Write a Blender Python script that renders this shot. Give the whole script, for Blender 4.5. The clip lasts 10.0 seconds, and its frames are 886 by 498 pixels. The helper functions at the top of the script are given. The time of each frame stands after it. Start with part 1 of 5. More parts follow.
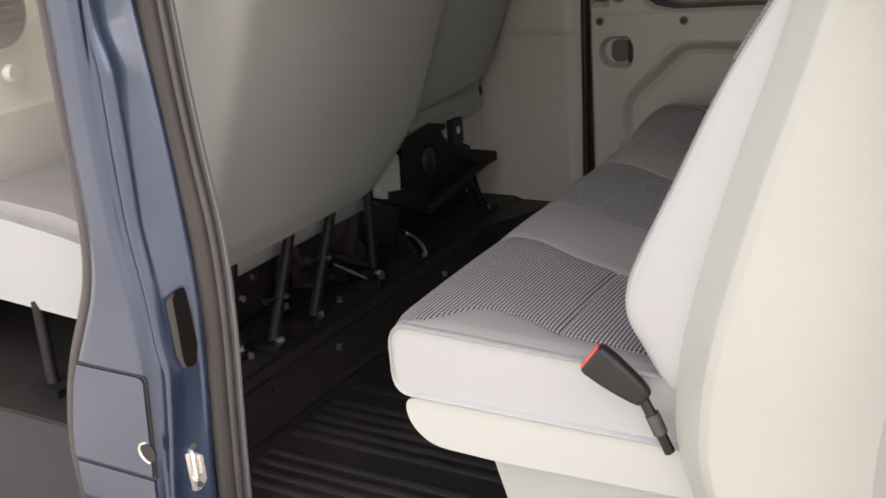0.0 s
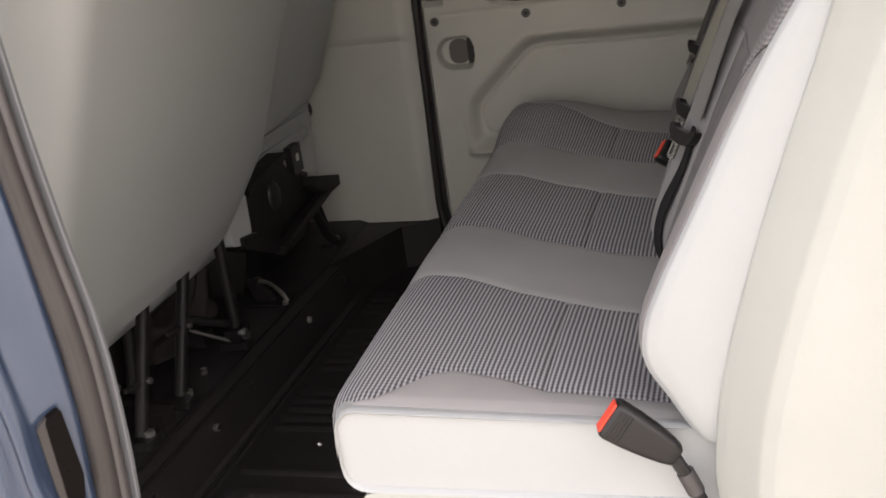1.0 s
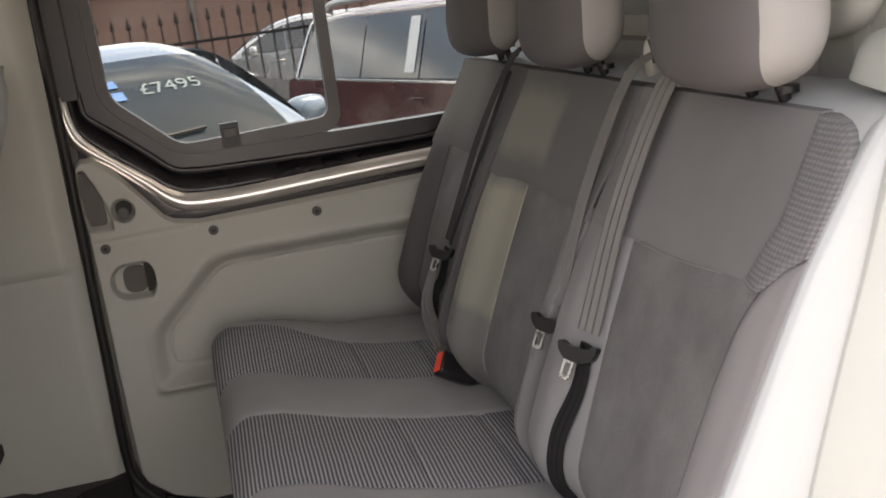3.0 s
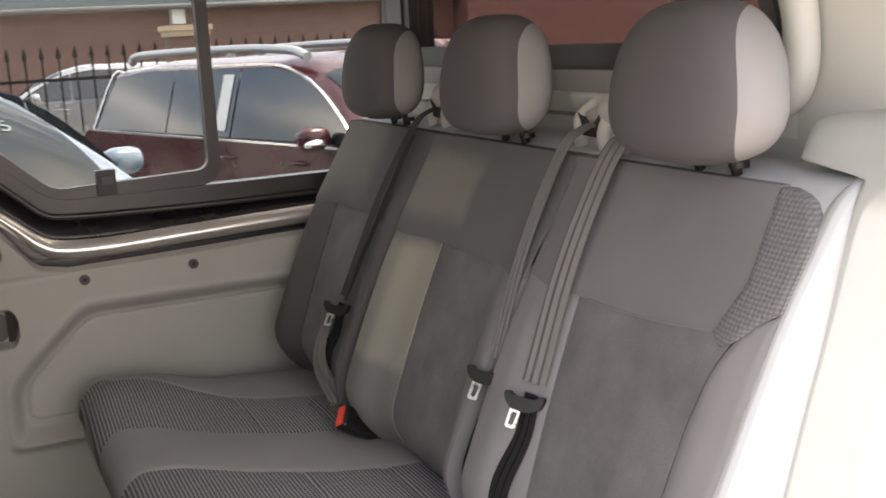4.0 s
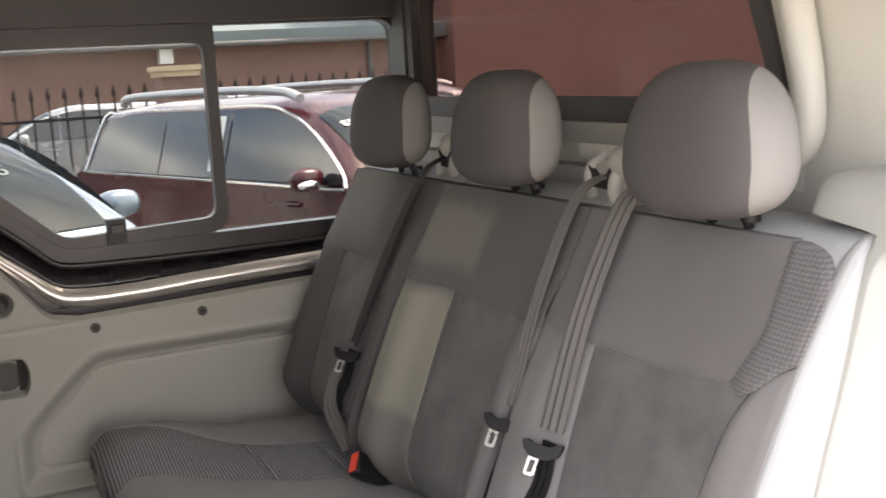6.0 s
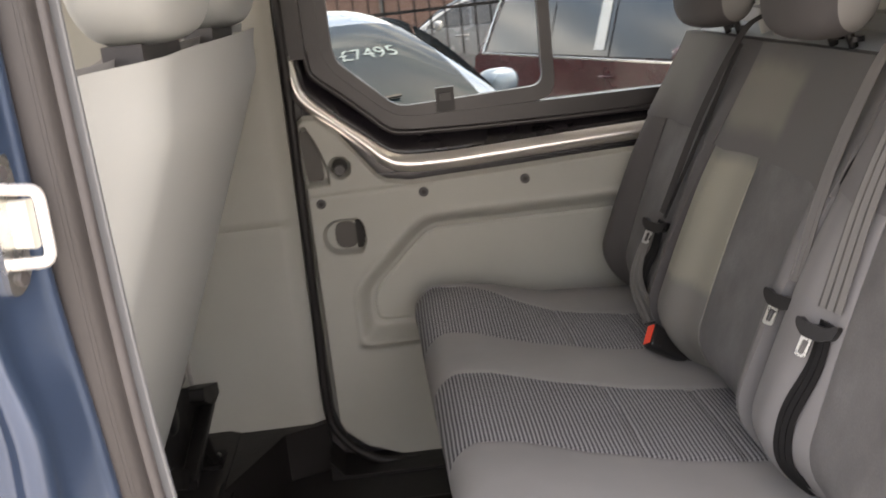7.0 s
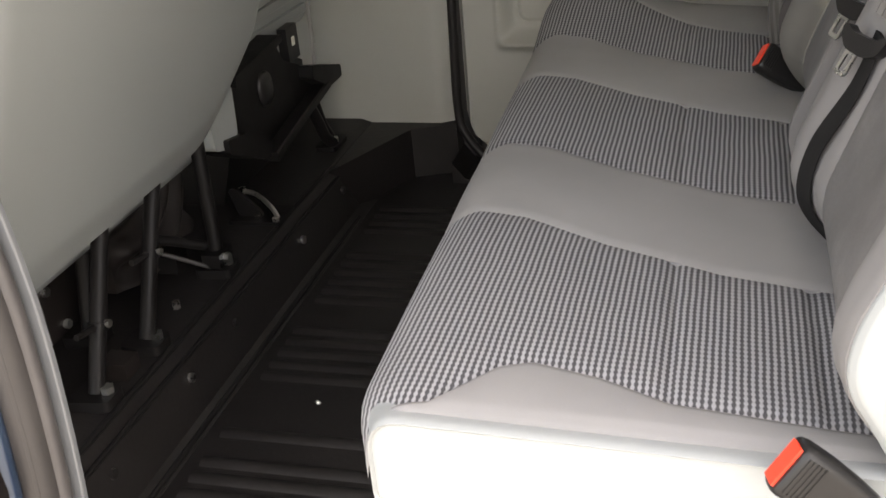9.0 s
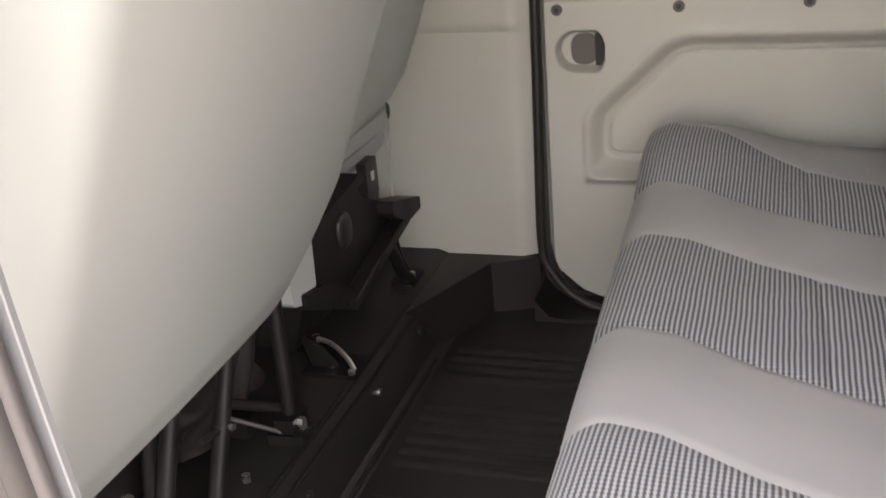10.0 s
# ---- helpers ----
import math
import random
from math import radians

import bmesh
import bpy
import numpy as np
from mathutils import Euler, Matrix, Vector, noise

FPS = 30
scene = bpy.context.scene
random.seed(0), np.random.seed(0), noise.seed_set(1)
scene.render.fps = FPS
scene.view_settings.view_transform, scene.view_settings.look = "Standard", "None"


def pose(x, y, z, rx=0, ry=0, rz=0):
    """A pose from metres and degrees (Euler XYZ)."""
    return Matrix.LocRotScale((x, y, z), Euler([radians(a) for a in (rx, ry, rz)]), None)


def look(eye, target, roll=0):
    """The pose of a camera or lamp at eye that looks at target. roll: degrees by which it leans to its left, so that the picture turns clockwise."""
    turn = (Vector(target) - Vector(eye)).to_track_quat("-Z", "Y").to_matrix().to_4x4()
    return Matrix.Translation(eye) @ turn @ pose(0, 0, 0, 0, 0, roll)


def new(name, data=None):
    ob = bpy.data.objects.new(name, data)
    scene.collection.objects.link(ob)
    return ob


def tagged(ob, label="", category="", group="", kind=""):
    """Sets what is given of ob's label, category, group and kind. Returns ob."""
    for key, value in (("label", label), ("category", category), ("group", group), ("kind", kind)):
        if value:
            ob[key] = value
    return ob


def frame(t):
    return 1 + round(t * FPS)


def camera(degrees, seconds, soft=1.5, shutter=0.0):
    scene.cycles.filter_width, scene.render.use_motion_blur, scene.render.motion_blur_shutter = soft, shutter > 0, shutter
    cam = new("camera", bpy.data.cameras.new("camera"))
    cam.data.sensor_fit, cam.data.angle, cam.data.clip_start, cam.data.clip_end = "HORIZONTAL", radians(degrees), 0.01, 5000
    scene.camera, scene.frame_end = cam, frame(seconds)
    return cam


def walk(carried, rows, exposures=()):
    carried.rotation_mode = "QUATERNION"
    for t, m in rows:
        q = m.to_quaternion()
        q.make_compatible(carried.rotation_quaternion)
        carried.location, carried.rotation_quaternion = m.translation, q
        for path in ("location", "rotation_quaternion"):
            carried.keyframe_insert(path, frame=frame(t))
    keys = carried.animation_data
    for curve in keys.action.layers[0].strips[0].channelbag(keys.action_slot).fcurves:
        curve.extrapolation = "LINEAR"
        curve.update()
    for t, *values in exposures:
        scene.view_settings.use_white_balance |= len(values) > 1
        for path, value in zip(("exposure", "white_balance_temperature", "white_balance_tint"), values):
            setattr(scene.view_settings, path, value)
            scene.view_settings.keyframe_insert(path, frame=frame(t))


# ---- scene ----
cam = camera(45.7, 10.0, shutter=0.3)
PATH = [
    (0, (0.889, -1.271, 1.068), (-0.097, 0.339, 0.405), -4.9),
    (0.5, (0.711, -1.235, 1.047), (-0.062, 0.471, 0.345), -4.9),
    (1, (0.545, -1.106, 1.057), (-0.035, 0.676, 0.359), -8.3),
    (1.5, (0.408, -1.043, 1.067), (0.039, 0.785, 0.343), -7.1),
    (2, (0.239, -1.043, 1.106), (0.197, 0.824, 0.388), -7.1),
    (2.5, (0.145, -0.993, 1.113), (0.31, 0.89, 0.461), -7.8),
    (3, (0.043, -0.892, 1.135), (0.42, 1.011, 0.646), -7.7),
    (3.2, (-0.013, -0.868, 1.132), (0.442, 1.022, 0.659), -6.4),
    (4.3, (-0.241, -0.867, 1.165), (0.647, 0.884, 0.786), -3.0),
    (4.5, (-0.254, -0.873, 1.171), (0.664, 0.866, 0.809), -3.1),
    (5, (-0.279, -0.884, 1.173), (0.672, 0.849, 0.868), -2.6),
    (5.2, (-0.282, -0.883, 1.173), (0.672, 0.849, 0.876), -2.4),
    (6.3, (-0.221, -0.873, 1.187), (0.442, 0.979, 0.826), -4.6),
    (6.5, (-0.184, -0.864, 1.165), (0.292, 1.046, 0.81), -4.9),
    (6.8, (-0.107, -0.855, 1.14), (0.11, 1.081, 0.686), -4.9),
    (7, (-0.054, -0.894, 1.124), (0.011, 1.044, 0.635), -6.4),
    (7.5, (0.009, -0.963, 1.094), (-0.111, 0.959, 0.552), -3.4),
    (8, (0.159, -0.968, 1.077), (-0.131, 0.903, 0.434), -3.3),
    (8.5, (0.326, -0.843, 1.0), (-0.18, 0.911, 0.183), -4.1),
    (9, (0.322, -0.746, 0.971), (-0.198, 0.963, 0.071), -5.4),
    (9.5, (0.242, -0.632, 0.994), (-0.312, 1.106, 0.174), -7.3),
    (10, (0.195, -0.57, 1.052), (-0.409, 1.173, 0.277), -5.2),
]
EXPOSURES = [(0, 2.42, 7900, 18), (0.5, 2.7, 7900, 18), (1, 2.65, 7900, 18), (1.5, 2.5, 7900, 18), (2, 2.46, 7900, 18), (2.5, 2.43, 7900, 18), (3, 2.88, 7900, 18), (4.5, 3.07, 7700, 20), (5.2, 2.88, 7600, 21), (6.5, 3.28, 7900, 17), (7, 3.15, 7900, 18), (7.5, 3.05, 8200, 18), (8, 3.36, 8100, 18), (8.5, 3.6, 8000, 14), (9, 3.15, 8000, 13), (9.5, 3.83, 8200, 15), (10, 3.9, 7900, 18)]
walk(cam, [(t, look(eye, target, roll)) for t, eye, target, roll in PATH], EXPOSURES)

# ---- world, sun and exposure ----
world = bpy.data.worlds.new("sky")
scene.world = world
world.use_nodes = True
wn = world.node_tree.nodes
sky = wn.new("ShaderNodeTexSky")
sky.sky_type = "NISHITA"
sky.sun_disc = False
sky.sun_elevation = radians(55)
sky.sun_rotation = radians(84)
sky.dust_density = 3.5
wn["Background"].inputs["Strength"].default_value = 0.15
# broken cloud over the whole sky
wl = world.node_tree.links
wtc, wmap, wcl = wn.new("ShaderNodeTexCoord"), wn.new("ShaderNodeMapping"), wn.new("ShaderNodeTexNoise")
wmap.inputs["Scale"].default_value = (1.0, 1.0, 3.6)
wcl.inputs["Scale"].default_value, wcl.inputs["Detail"].default_value, wcl.inputs["Roughness"].default_value = 3.4, 7.0, 0.6
wrp, wmx = wn.new("ShaderNodeValToRGB"), wn.new("ShaderNodeMix")
wrp.color_ramp.elements[0].position, wrp.color_ramp.elements[1].position = 0.44, 0.62
wmx.data_type = "RGBA"
wl.new(wtc.outputs["Generated"], wmap.inputs["Vector"])
wl.new(wmap.outputs[0], wcl.inputs["Vector"])
wl.new(wcl.outputs["Fac"], wrp.inputs[0])
wsh, wsr = wn.new("ShaderNodeTexNoise"), wn.new("ShaderNodeValToRGB")
wsh.inputs["Scale"].default_value, wsh.inputs["Detail"].default_value = 5.2, 6.0
wsr.color_ramp.elements[0].position, wsr.color_ramp.elements[1].position = 0.38, 0.64
wsr.color_ramp.elements[0].color, wsr.color_ramp.elements[1].color = (2.8, 3.0, 3.3, 1), (10.0, 10.0, 10.0, 1)
wl.new(wmap.outputs[0], wsh.inputs["Vector"])
wl.new(wsh.outputs["Fac"], wsr.inputs[0])
wl.new(wsr.outputs[0], wmx.inputs[7])
wl.new(wrp.outputs[0], wmx.inputs[0])
wl.new(sky.outputs[0], wmx.inputs[6])
wl.new(wmx.outputs[2], wn["Background"].inputs["Color"])
sun_data = bpy.data.lights.new("sun", "SUN")
sun_data.energy, sun_data.angle, sun_data.color = 2.5, radians(0.6), (1.0, 0.95, 0.88)
sun = new("sun", sun_data)
sun.matrix_world = look((8.0, 0.8, 11.4), (0, 0, 0))


# ---- materials ----
def node_mat(name):
    m = bpy.data.materials.new(name)
    m.use_nodes = True
    nt = m.node_tree
    return m, nt, nt.nodes["Principled BSDF"]


def noise_node(nt, scale, detail=4.0, rough=0.55, coord="Object", stretch=None):
    tc = nt.nodes.new("ShaderNodeTexCoord")
    n = nt.nodes.new("ShaderNodeTexNoise")
    n.inputs["Scale"].default_value = scale
    n.inputs["Detail"].default_value = detail
    n.inputs["Roughness"].default_value = rough
    if stretch:
        mp = nt.nodes.new("ShaderNodeMapping")
        mp.inputs["Scale"].default_value = stretch
        nt.links.new(tc.outputs[coord], mp.inputs["Vector"])
        nt.links.new(mp.outputs[0], n.inputs["Vector"])
    else:
        nt.links.new(tc.outputs[coord], n.inputs["Vector"])
    return n


def ramp_node(nt, source, stops):
    r = nt.nodes.new("ShaderNodeValToRGB")
    el = r.color_ramp.elements
    while len(el) < len(stops):
        el.new(0.5)
    for e, (p, c) in zip(el, stops):
        e.position, e.color = p, (*c, 1) if len(c) == 3 else c
    nt.links.new(source, r.inputs[0])
    return r


def mix_rgb(nt, fac, a, b, mode="MIX"):
    m = nt.nodes.new("ShaderNodeMix")
    m.data_type, m.blend_type = "RGBA", mode
    for value, slot in ((fac, 0), (a, 6), (b, 7)):
        if isinstance(value, (int, float)):
            m.inputs[slot].default_value = value
        elif isinstance(value, tuple):
            m.inputs[slot].default_value = (*value, 1)
        else:
            nt.links.new(value, m.inputs[slot])
    return m.outputs[2]


def math_node(nt, op, a, b=0.0, c=0.0):
    n = nt.nodes.new("ShaderNodeMath")
    n.operation = op
    for i, v in enumerate((a, b, c)):
        if isinstance(v, (int, float)):
            n.inputs[i].default_value = v
        else:
            nt.links.new(v, n.inputs[i])
    return n.outputs[0]


def bump_to(nt, b, height, strength, distance):
    n = nt.nodes.new("ShaderNodeBump")
    n.inputs["Strength"].default_value = strength
    n.inputs["Distance"].default_value = distance
    nt.links.new(height, n.inputs["Height"])
    nt.links.new(n.outputs[0], b.inputs["Normal"])


def surface(name, col, rough=0.5, metal=0.0, vary=0.12, big=3.0, fine=180.0, bump=0.15, depth=0.0006, coat=0.0, spec=0.5):
    """A plain painted, moulded or woven surface with soft stains and fine grain."""
    m, nt, b = node_mat(name)
    n1, n2 = noise_node(nt, big, 5), noise_node(nt, fine, 3)
    lo, hi = tuple(c * (1 - vary) for c in col), tuple(min(1, c * (1 + vary * 0.6)) for c in col)
    c1 = ramp_node(nt, n1.outputs["Fac"], [(0.3, lo), (0.7, hi)])
    c2 = mix_rgb(nt, ramp_node(nt, n2.outputs["Fac"], [(0.35, (0.0,) * 3), (0.75, (vary,) * 3)]).outputs[0], c1.outputs[0], tuple(c * 0.6 for c in col))
    nt.links.new(c2, b.inputs["Base Color"])
    r = ramp_node(nt, n1.outputs["Fac"], [(0.2, (max(0.02, rough - 0.07),) * 3), (0.8, (min(1, rough + 0.08),) * 3)])
    nt.links.new(r.outputs[0], b.inputs["Roughness"])
    b.inputs["Metallic"].default_value = metal
    b.inputs["Coat Weight"].default_value = coat
    b.inputs["Coat Roughness"].default_value = 0.06
    b.inputs["Specular IOR Level"].default_value = spec
    if bump:
        bump_to(nt, b, n2.outputs["Fac"], bump, depth)
    return m


def ribbed_fabric(name, dark, light, pitch, dot, axes=("X", "Y"), share=0.5, soft=0.16, relief=0.5, stitching=0.3):
    """Cloth woven in pale ribs on a dark ground, each rib broken into stitches."""
    m, nt, b = node_mat(name)
    tc = nt.nodes.new("ShaderNodeTexCoord")
    sep = nt.nodes.new("ShaderNodeSeparateXYZ")
    nt.links.new(tc.outputs["Object"], sep.inputs[0])
    warp = noise_node(nt, 14, 2)
    across = math_node(nt, "MULTIPLY_ADD", warp.outputs["Fac"], 0.0025, sep.outputs[axes[0]])
    wave = math_node(nt, "SINE", math_node(nt, "MULTIPLY", across, 2 * math.pi / pitch))
    stitch = math_node(nt, "SINE", math_node(nt, "MULTIPLY", sep.outputs[axes[1]], 2 * math.pi / dot))
    height = math_node(nt, "MULTIPLY_ADD", stitch, stitching, wave)
    h01 = math_node(nt, "MULTIPLY_ADD", height, 0.43, 0.5)
    fac = ramp_node(nt, h01, [(share - soft, (0,) * 3), (share + soft, (1,) * 3)])
    grain = noise_node(nt, 420, 3)
    blot = noise_node(nt, 6, 4)
    lit = mix_rgb(nt, blot.outputs["Fac"], tuple(c * 0.85 for c in light), tuple(c * 1.12 for c in light))
    base = mix_rgb(nt, fac.outputs[0], dark, lit)
    base = mix_rgb(nt, math_node(nt, "MULTIPLY", grain.outputs["Fac"], 0.30), base, tuple(c * 0.55 for c in light))
    nt.links.new(base, b.inputs["Base Color"])
    b.inputs["Roughness"].default_value = 0.9
    b.inputs["Sheen Weight"].default_value = 0.03
    bump_to(nt, b, h01, relief, 0.0015)
    return m


def patchy_cloth(name, base, pale, patches, soft=0.012):
    """Plain cloth, paler in soft-edged areas (y0, y1, z0, z1)."""
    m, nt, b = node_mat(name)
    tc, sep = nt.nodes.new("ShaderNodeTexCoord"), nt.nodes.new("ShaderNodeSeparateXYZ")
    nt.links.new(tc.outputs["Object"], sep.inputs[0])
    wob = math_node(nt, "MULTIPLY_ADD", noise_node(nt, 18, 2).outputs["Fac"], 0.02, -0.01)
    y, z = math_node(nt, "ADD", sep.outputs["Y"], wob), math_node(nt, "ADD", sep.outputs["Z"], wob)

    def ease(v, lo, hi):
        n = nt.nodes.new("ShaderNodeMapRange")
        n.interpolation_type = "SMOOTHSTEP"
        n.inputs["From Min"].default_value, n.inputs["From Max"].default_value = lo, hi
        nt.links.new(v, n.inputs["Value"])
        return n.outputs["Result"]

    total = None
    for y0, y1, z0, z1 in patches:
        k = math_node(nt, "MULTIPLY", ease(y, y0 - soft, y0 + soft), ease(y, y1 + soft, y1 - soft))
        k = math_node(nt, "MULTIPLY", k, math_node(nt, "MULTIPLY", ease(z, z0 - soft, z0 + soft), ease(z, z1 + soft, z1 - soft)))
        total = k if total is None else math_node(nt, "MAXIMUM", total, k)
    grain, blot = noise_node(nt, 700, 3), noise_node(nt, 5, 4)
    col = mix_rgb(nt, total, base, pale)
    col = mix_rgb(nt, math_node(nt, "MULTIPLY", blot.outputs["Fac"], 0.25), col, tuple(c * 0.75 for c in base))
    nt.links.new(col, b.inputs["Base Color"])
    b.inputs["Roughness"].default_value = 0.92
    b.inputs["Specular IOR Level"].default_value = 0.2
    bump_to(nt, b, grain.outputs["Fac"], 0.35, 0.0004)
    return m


def metallic_paint(name, col, rough=0.28, metal=0.5):
    """Body paint with fine flakes under a clear coat and a faint film of dust."""
    m, nt, b = node_mat(name)
    flakes, dust = noise_node(nt, 1400, 2), noise_node(nt, 5, 4)
    base = mix_rgb(nt, math_node(nt, "MULTIPLY", flakes.outputs["Fac"], 0.25), col, tuple(c * 1.7 for c in col))
    base = mix_rgb(nt, math_node(nt, "MULTIPLY", dust.outputs["Fac"], 0.06), base, (0.22, 0.21, 0.20))
    nt.links.new(base, b.inputs["Base Color"])
    b.inputs["Roughness"].default_value = rough
    b.inputs["Metallic"].default_value = metal
    b.inputs["Coat Weight"].default_value = 0.8
    b.inputs["Coat Roughness"].default_value = 0.08
    return m


def glass_mat(name, tint, rough=0.0):
    m, nt, b = node_mat(name)
    b.inputs["Base Color"].default_value = (*tint, 1)
    b.inputs["Transmission Weight"].default_value = 1.0
    b.inputs["Roughness"].default_value = rough
    b.inputs["IOR"].default_value = 1.12
    return m


def brick_mat(name):
    m, nt, b = node_mat(name)
    tc = nt.nodes.new("ShaderNodeTexCoord")
    mp = nt.nodes.new("ShaderNodeMapping")
    mp.inputs["Rotation"].default_value = (radians(90), 0, 0)
    nt.links.new(tc.outputs["Object"], mp.inputs["Vector"])
    t = nt.nodes.new("ShaderNodeTexBrick")
    t.inputs["Scale"].default_value = 1.0
    t.inputs["Brick Width"].default_value = 0.225
    t.inputs["Row Height"].default_value = 0.075
    t.inputs["Mortar Size"].default_value = 0.006
    t.inputs["Color1"].default_value = (0.166, 0.097, 0.079, 1)
    t.inputs["Color2"].default_value = (0.139, 0.082, 0.068, 1)
    t.inputs["Mortar"].default_value = (0.185, 0.115, 0.09, 1)
    nt.links.new(mp.outputs[0], t.inputs["Vector"])
    n = noise_node(nt, 0.8, 5)
    col = mix_rgb(nt, math_node(nt, "MULTIPLY", n.outputs["Fac"], 0.5), t.outputs["Color"], (0.148, 0.089, 0.069))
    nt.links.new(col, b.inputs["Base Color"])
    b.inputs["Roughness"].default_value = 0.9
    return m


PALE = surface("pale_trim_plastic", (0.54, 0.53, 0.475), 0.5, vary=0.06, fine=500, bump=0.25, depth=0.0004)
# lighter copy of the pale trim, daylight on the corner column put in
COLUMN = surface("lit_column_trim", (0.64, 0.63, 0.57), 0.5, vary=0.05, fine=500, bump=0.25, depth=0.0004)
# grey-beige plastic; on the bulkhead ledges, pale trim with shade put in
LEDGE = surface("grey_beige_ledge_shade", (0.27, 0.255, 0.235), 0.55, vary=0.06, fine=500, bump=0.25, depth=0.0004)
GUIDE = surface("belt_guide_plastic", (0.36, 0.345, 0.315), 0.5, vary=0.06, fine=500, bump=0.2, depth=0.0004)
LINER = surface("headliner_cloth", (0.72, 0.71, 0.67), 0.9, vary=0.05, fine=500, bump=0.2)
WINGP = surface("wing_plastic", (0.318, 0.326, 0.300), 0.36, vary=0.05, fine=500, bump=0.25, depth=0.0004)
CARD = surface("door_trim_plastic", (0.345, 0.34, 0.302), 0.55, vary=0.07, fine=500, bump=0.25, depth=0.0004)
SHELL = surface("seat_shell_plastic", (0.268, 0.279, 0.270), 0.5, vary=0.05, fine=600, bump=0.2, depth=0.0003)
VINYL = surface("white_vinyl", (0.302, 0.314, 0.312), 0.5, vary=0.05, fine=260, bump=0.2, depth=0.0005)
SKIRT = surface("ivory_plastic", (0.352, 0.366, 0.342), 0.45, vary=0.05, fine=420, bump=0.2, depth=0.0004)
RIBBED = ribbed_fabric("ribbed_cloth", (0.028, 0.0272, 0.030), (0.305, 0.300, 0.307), 0.0066, 0.0074, share=0.53, soft=0.22, relief=0.35, stitching=0.44)
WEAVE = surface("speckled_cloth", (0.132, 0.127, 0.125), 0.92, vary=0.32, big=9, fine=330, bump=0.5, depth=0.0006, spec=0.2)
DOTTED = ribbed_fabric("dotted_cloth", (0.100, 0.096, 0.096), (0.160, 0.155, 0.155), 0.0052, 0.0065, ("Z", "Y"), share=0.58, soft=0.25, stitching=0.8)
PALECLOTH = surface("pale_side_cloth", (0.235, 0.226, 0.216), 0.9, vary=0.06, big=5, fine=700, bump=0.3, depth=0.0004, spec=0.2)
FRAME = surface("dull_black_frame", (0.030, 0.026, 0.026), 0.38, vary=0.2, big=10, fine=240, bump=0.15)
PLAIN = surface("plain_grey_cloth", (0.250, 0.242, 0.238), 0.92, vary=0.08, big=5, fine=700, bump=0.35, depth=0.0004, spec=0.2)
DARKCLOTH = surface("dark_grey_cloth", (0.146, 0.140, 0.138), 0.92, vary=0.1, big=5, fine=700, bump=0.35, depth=0.0004, spec=0.2)
MIDCLOTH = surface("mid_grey_cloth", (0.186, 0.179, 0.177), 0.92, vary=0.08, big=5, fine=700, bump=0.35, depth=0.0004, spec=0.2)
WEB = surface("belt_webbing", (0.106, 0.101, 0.095), 0.75, vary=0.1, fine=900, bump=0.3, depth=0.0004)
MIDWEB = surface("brown_belt_webbing", (0.088, 0.082, 0.077), 0.75, vary=0.1, fine=900, bump=0.3, depth=0.0004)
BLACKWEB = surface("black_belt_webbing", (0.020, 0.018, 0.018), 0.7, vary=0.1, fine=900, bump=0.3, depth=0.0004)
DARKWEB = surface("dark_belt_webbing", (0.008, 0.0075, 0.0075), 0.8, vary=0.1, fine=900, bump=0.3, depth=0.0004, spec=0.2)
HEADCLOTH = surface("dark_head_restraint_cloth", (0.082, 0.077, 0.077), 0.92, vary=0.08, big=5, fine=700, bump=0.35, depth=0.0004, spec=0.2)
GLOSSBLACK = surface("glossy_black_channel", (0.012, 0.010, 0.013), 0.3, vary=0.2, big=8, fine=300, bump=0.03, coat=0.3)
BROWNCOVER = surface("dark_brown_vinyl", (0.016, 0.0125, 0.0115), 0.45, vary=0.25, big=14, fine=260, bump=0.2)
EDGETRIM = surface("pale_edge_trim", (0.11, 0.115, 0.12), 0.4, vary=0.06, fine=400, bump=0.1)
BLACK = surface("black_plastic", (0.0135, 0.0125, 0.0125), 0.38, vary=0.2, fine=300, bump=0.2, spec=0.3)
CONTACT = surface("dark_contact_plastic", (0.0048, 0.0038, 0.0036), 0.7, vary=0.2, fine=300, bump=0.1, spec=0.05)
RUBBER = surface("black_rubber", (0.0150, 0.0132, 0.0130), 0.45, vary=0.3, big=8, fine=120, bump=0.35, depth=0.001, spec=0.28)
TAUPE = surface("taupe_rubber_seal", (0.036, 0.033, 0.032), 0.45, vary=0.15, big=10, fine=240, bump=0.2, spec=0.3)
SEAL = surface("grey_rubber_seal", (0.050, 0.046, 0.046), 0.5, vary=0.2, big=10, fine=240, bump=0.2)
DARKPAINT = surface("satin_black_steel", (0.0095, 0.0086, 0.0086), 0.5, vary=0.3, big=20, fine=200, bump=0.1, spec=0.18)
STEEL = surface("bright_steel", (0.74, 0.73, 0.70), 0.28, 1.0, vary=0.15, big=30, fine=400, bump=0.05)
BRIGHT = surface("zinc_plated_steel", (0.86, 0.85, 0.82), 0.30, 0.7, vary=0.1, big=30, fine=400, bump=0.05)
BLUE = metallic_paint("blue_metallic_paint", (0.019, 0.038, 0.076), 0.30, 0.55)
LIPPAINT = surface("lip_paint", (0.76, 0.72, 0.68), 0.34, 0.9, vary=0.1, fine=900, bump=0.02, coat=0.3)
NAVY = surface("dark_blue_paint", (0.05, 0.046, 0.047), 0.40, 0.3, vary=0.1, fine=900, bump=0.02, coat=0.35)
RED = surface("red_push_button", (0.75, 0.06, 0.03), 0.4, vary=0.06, fine=300, bump=0.1)
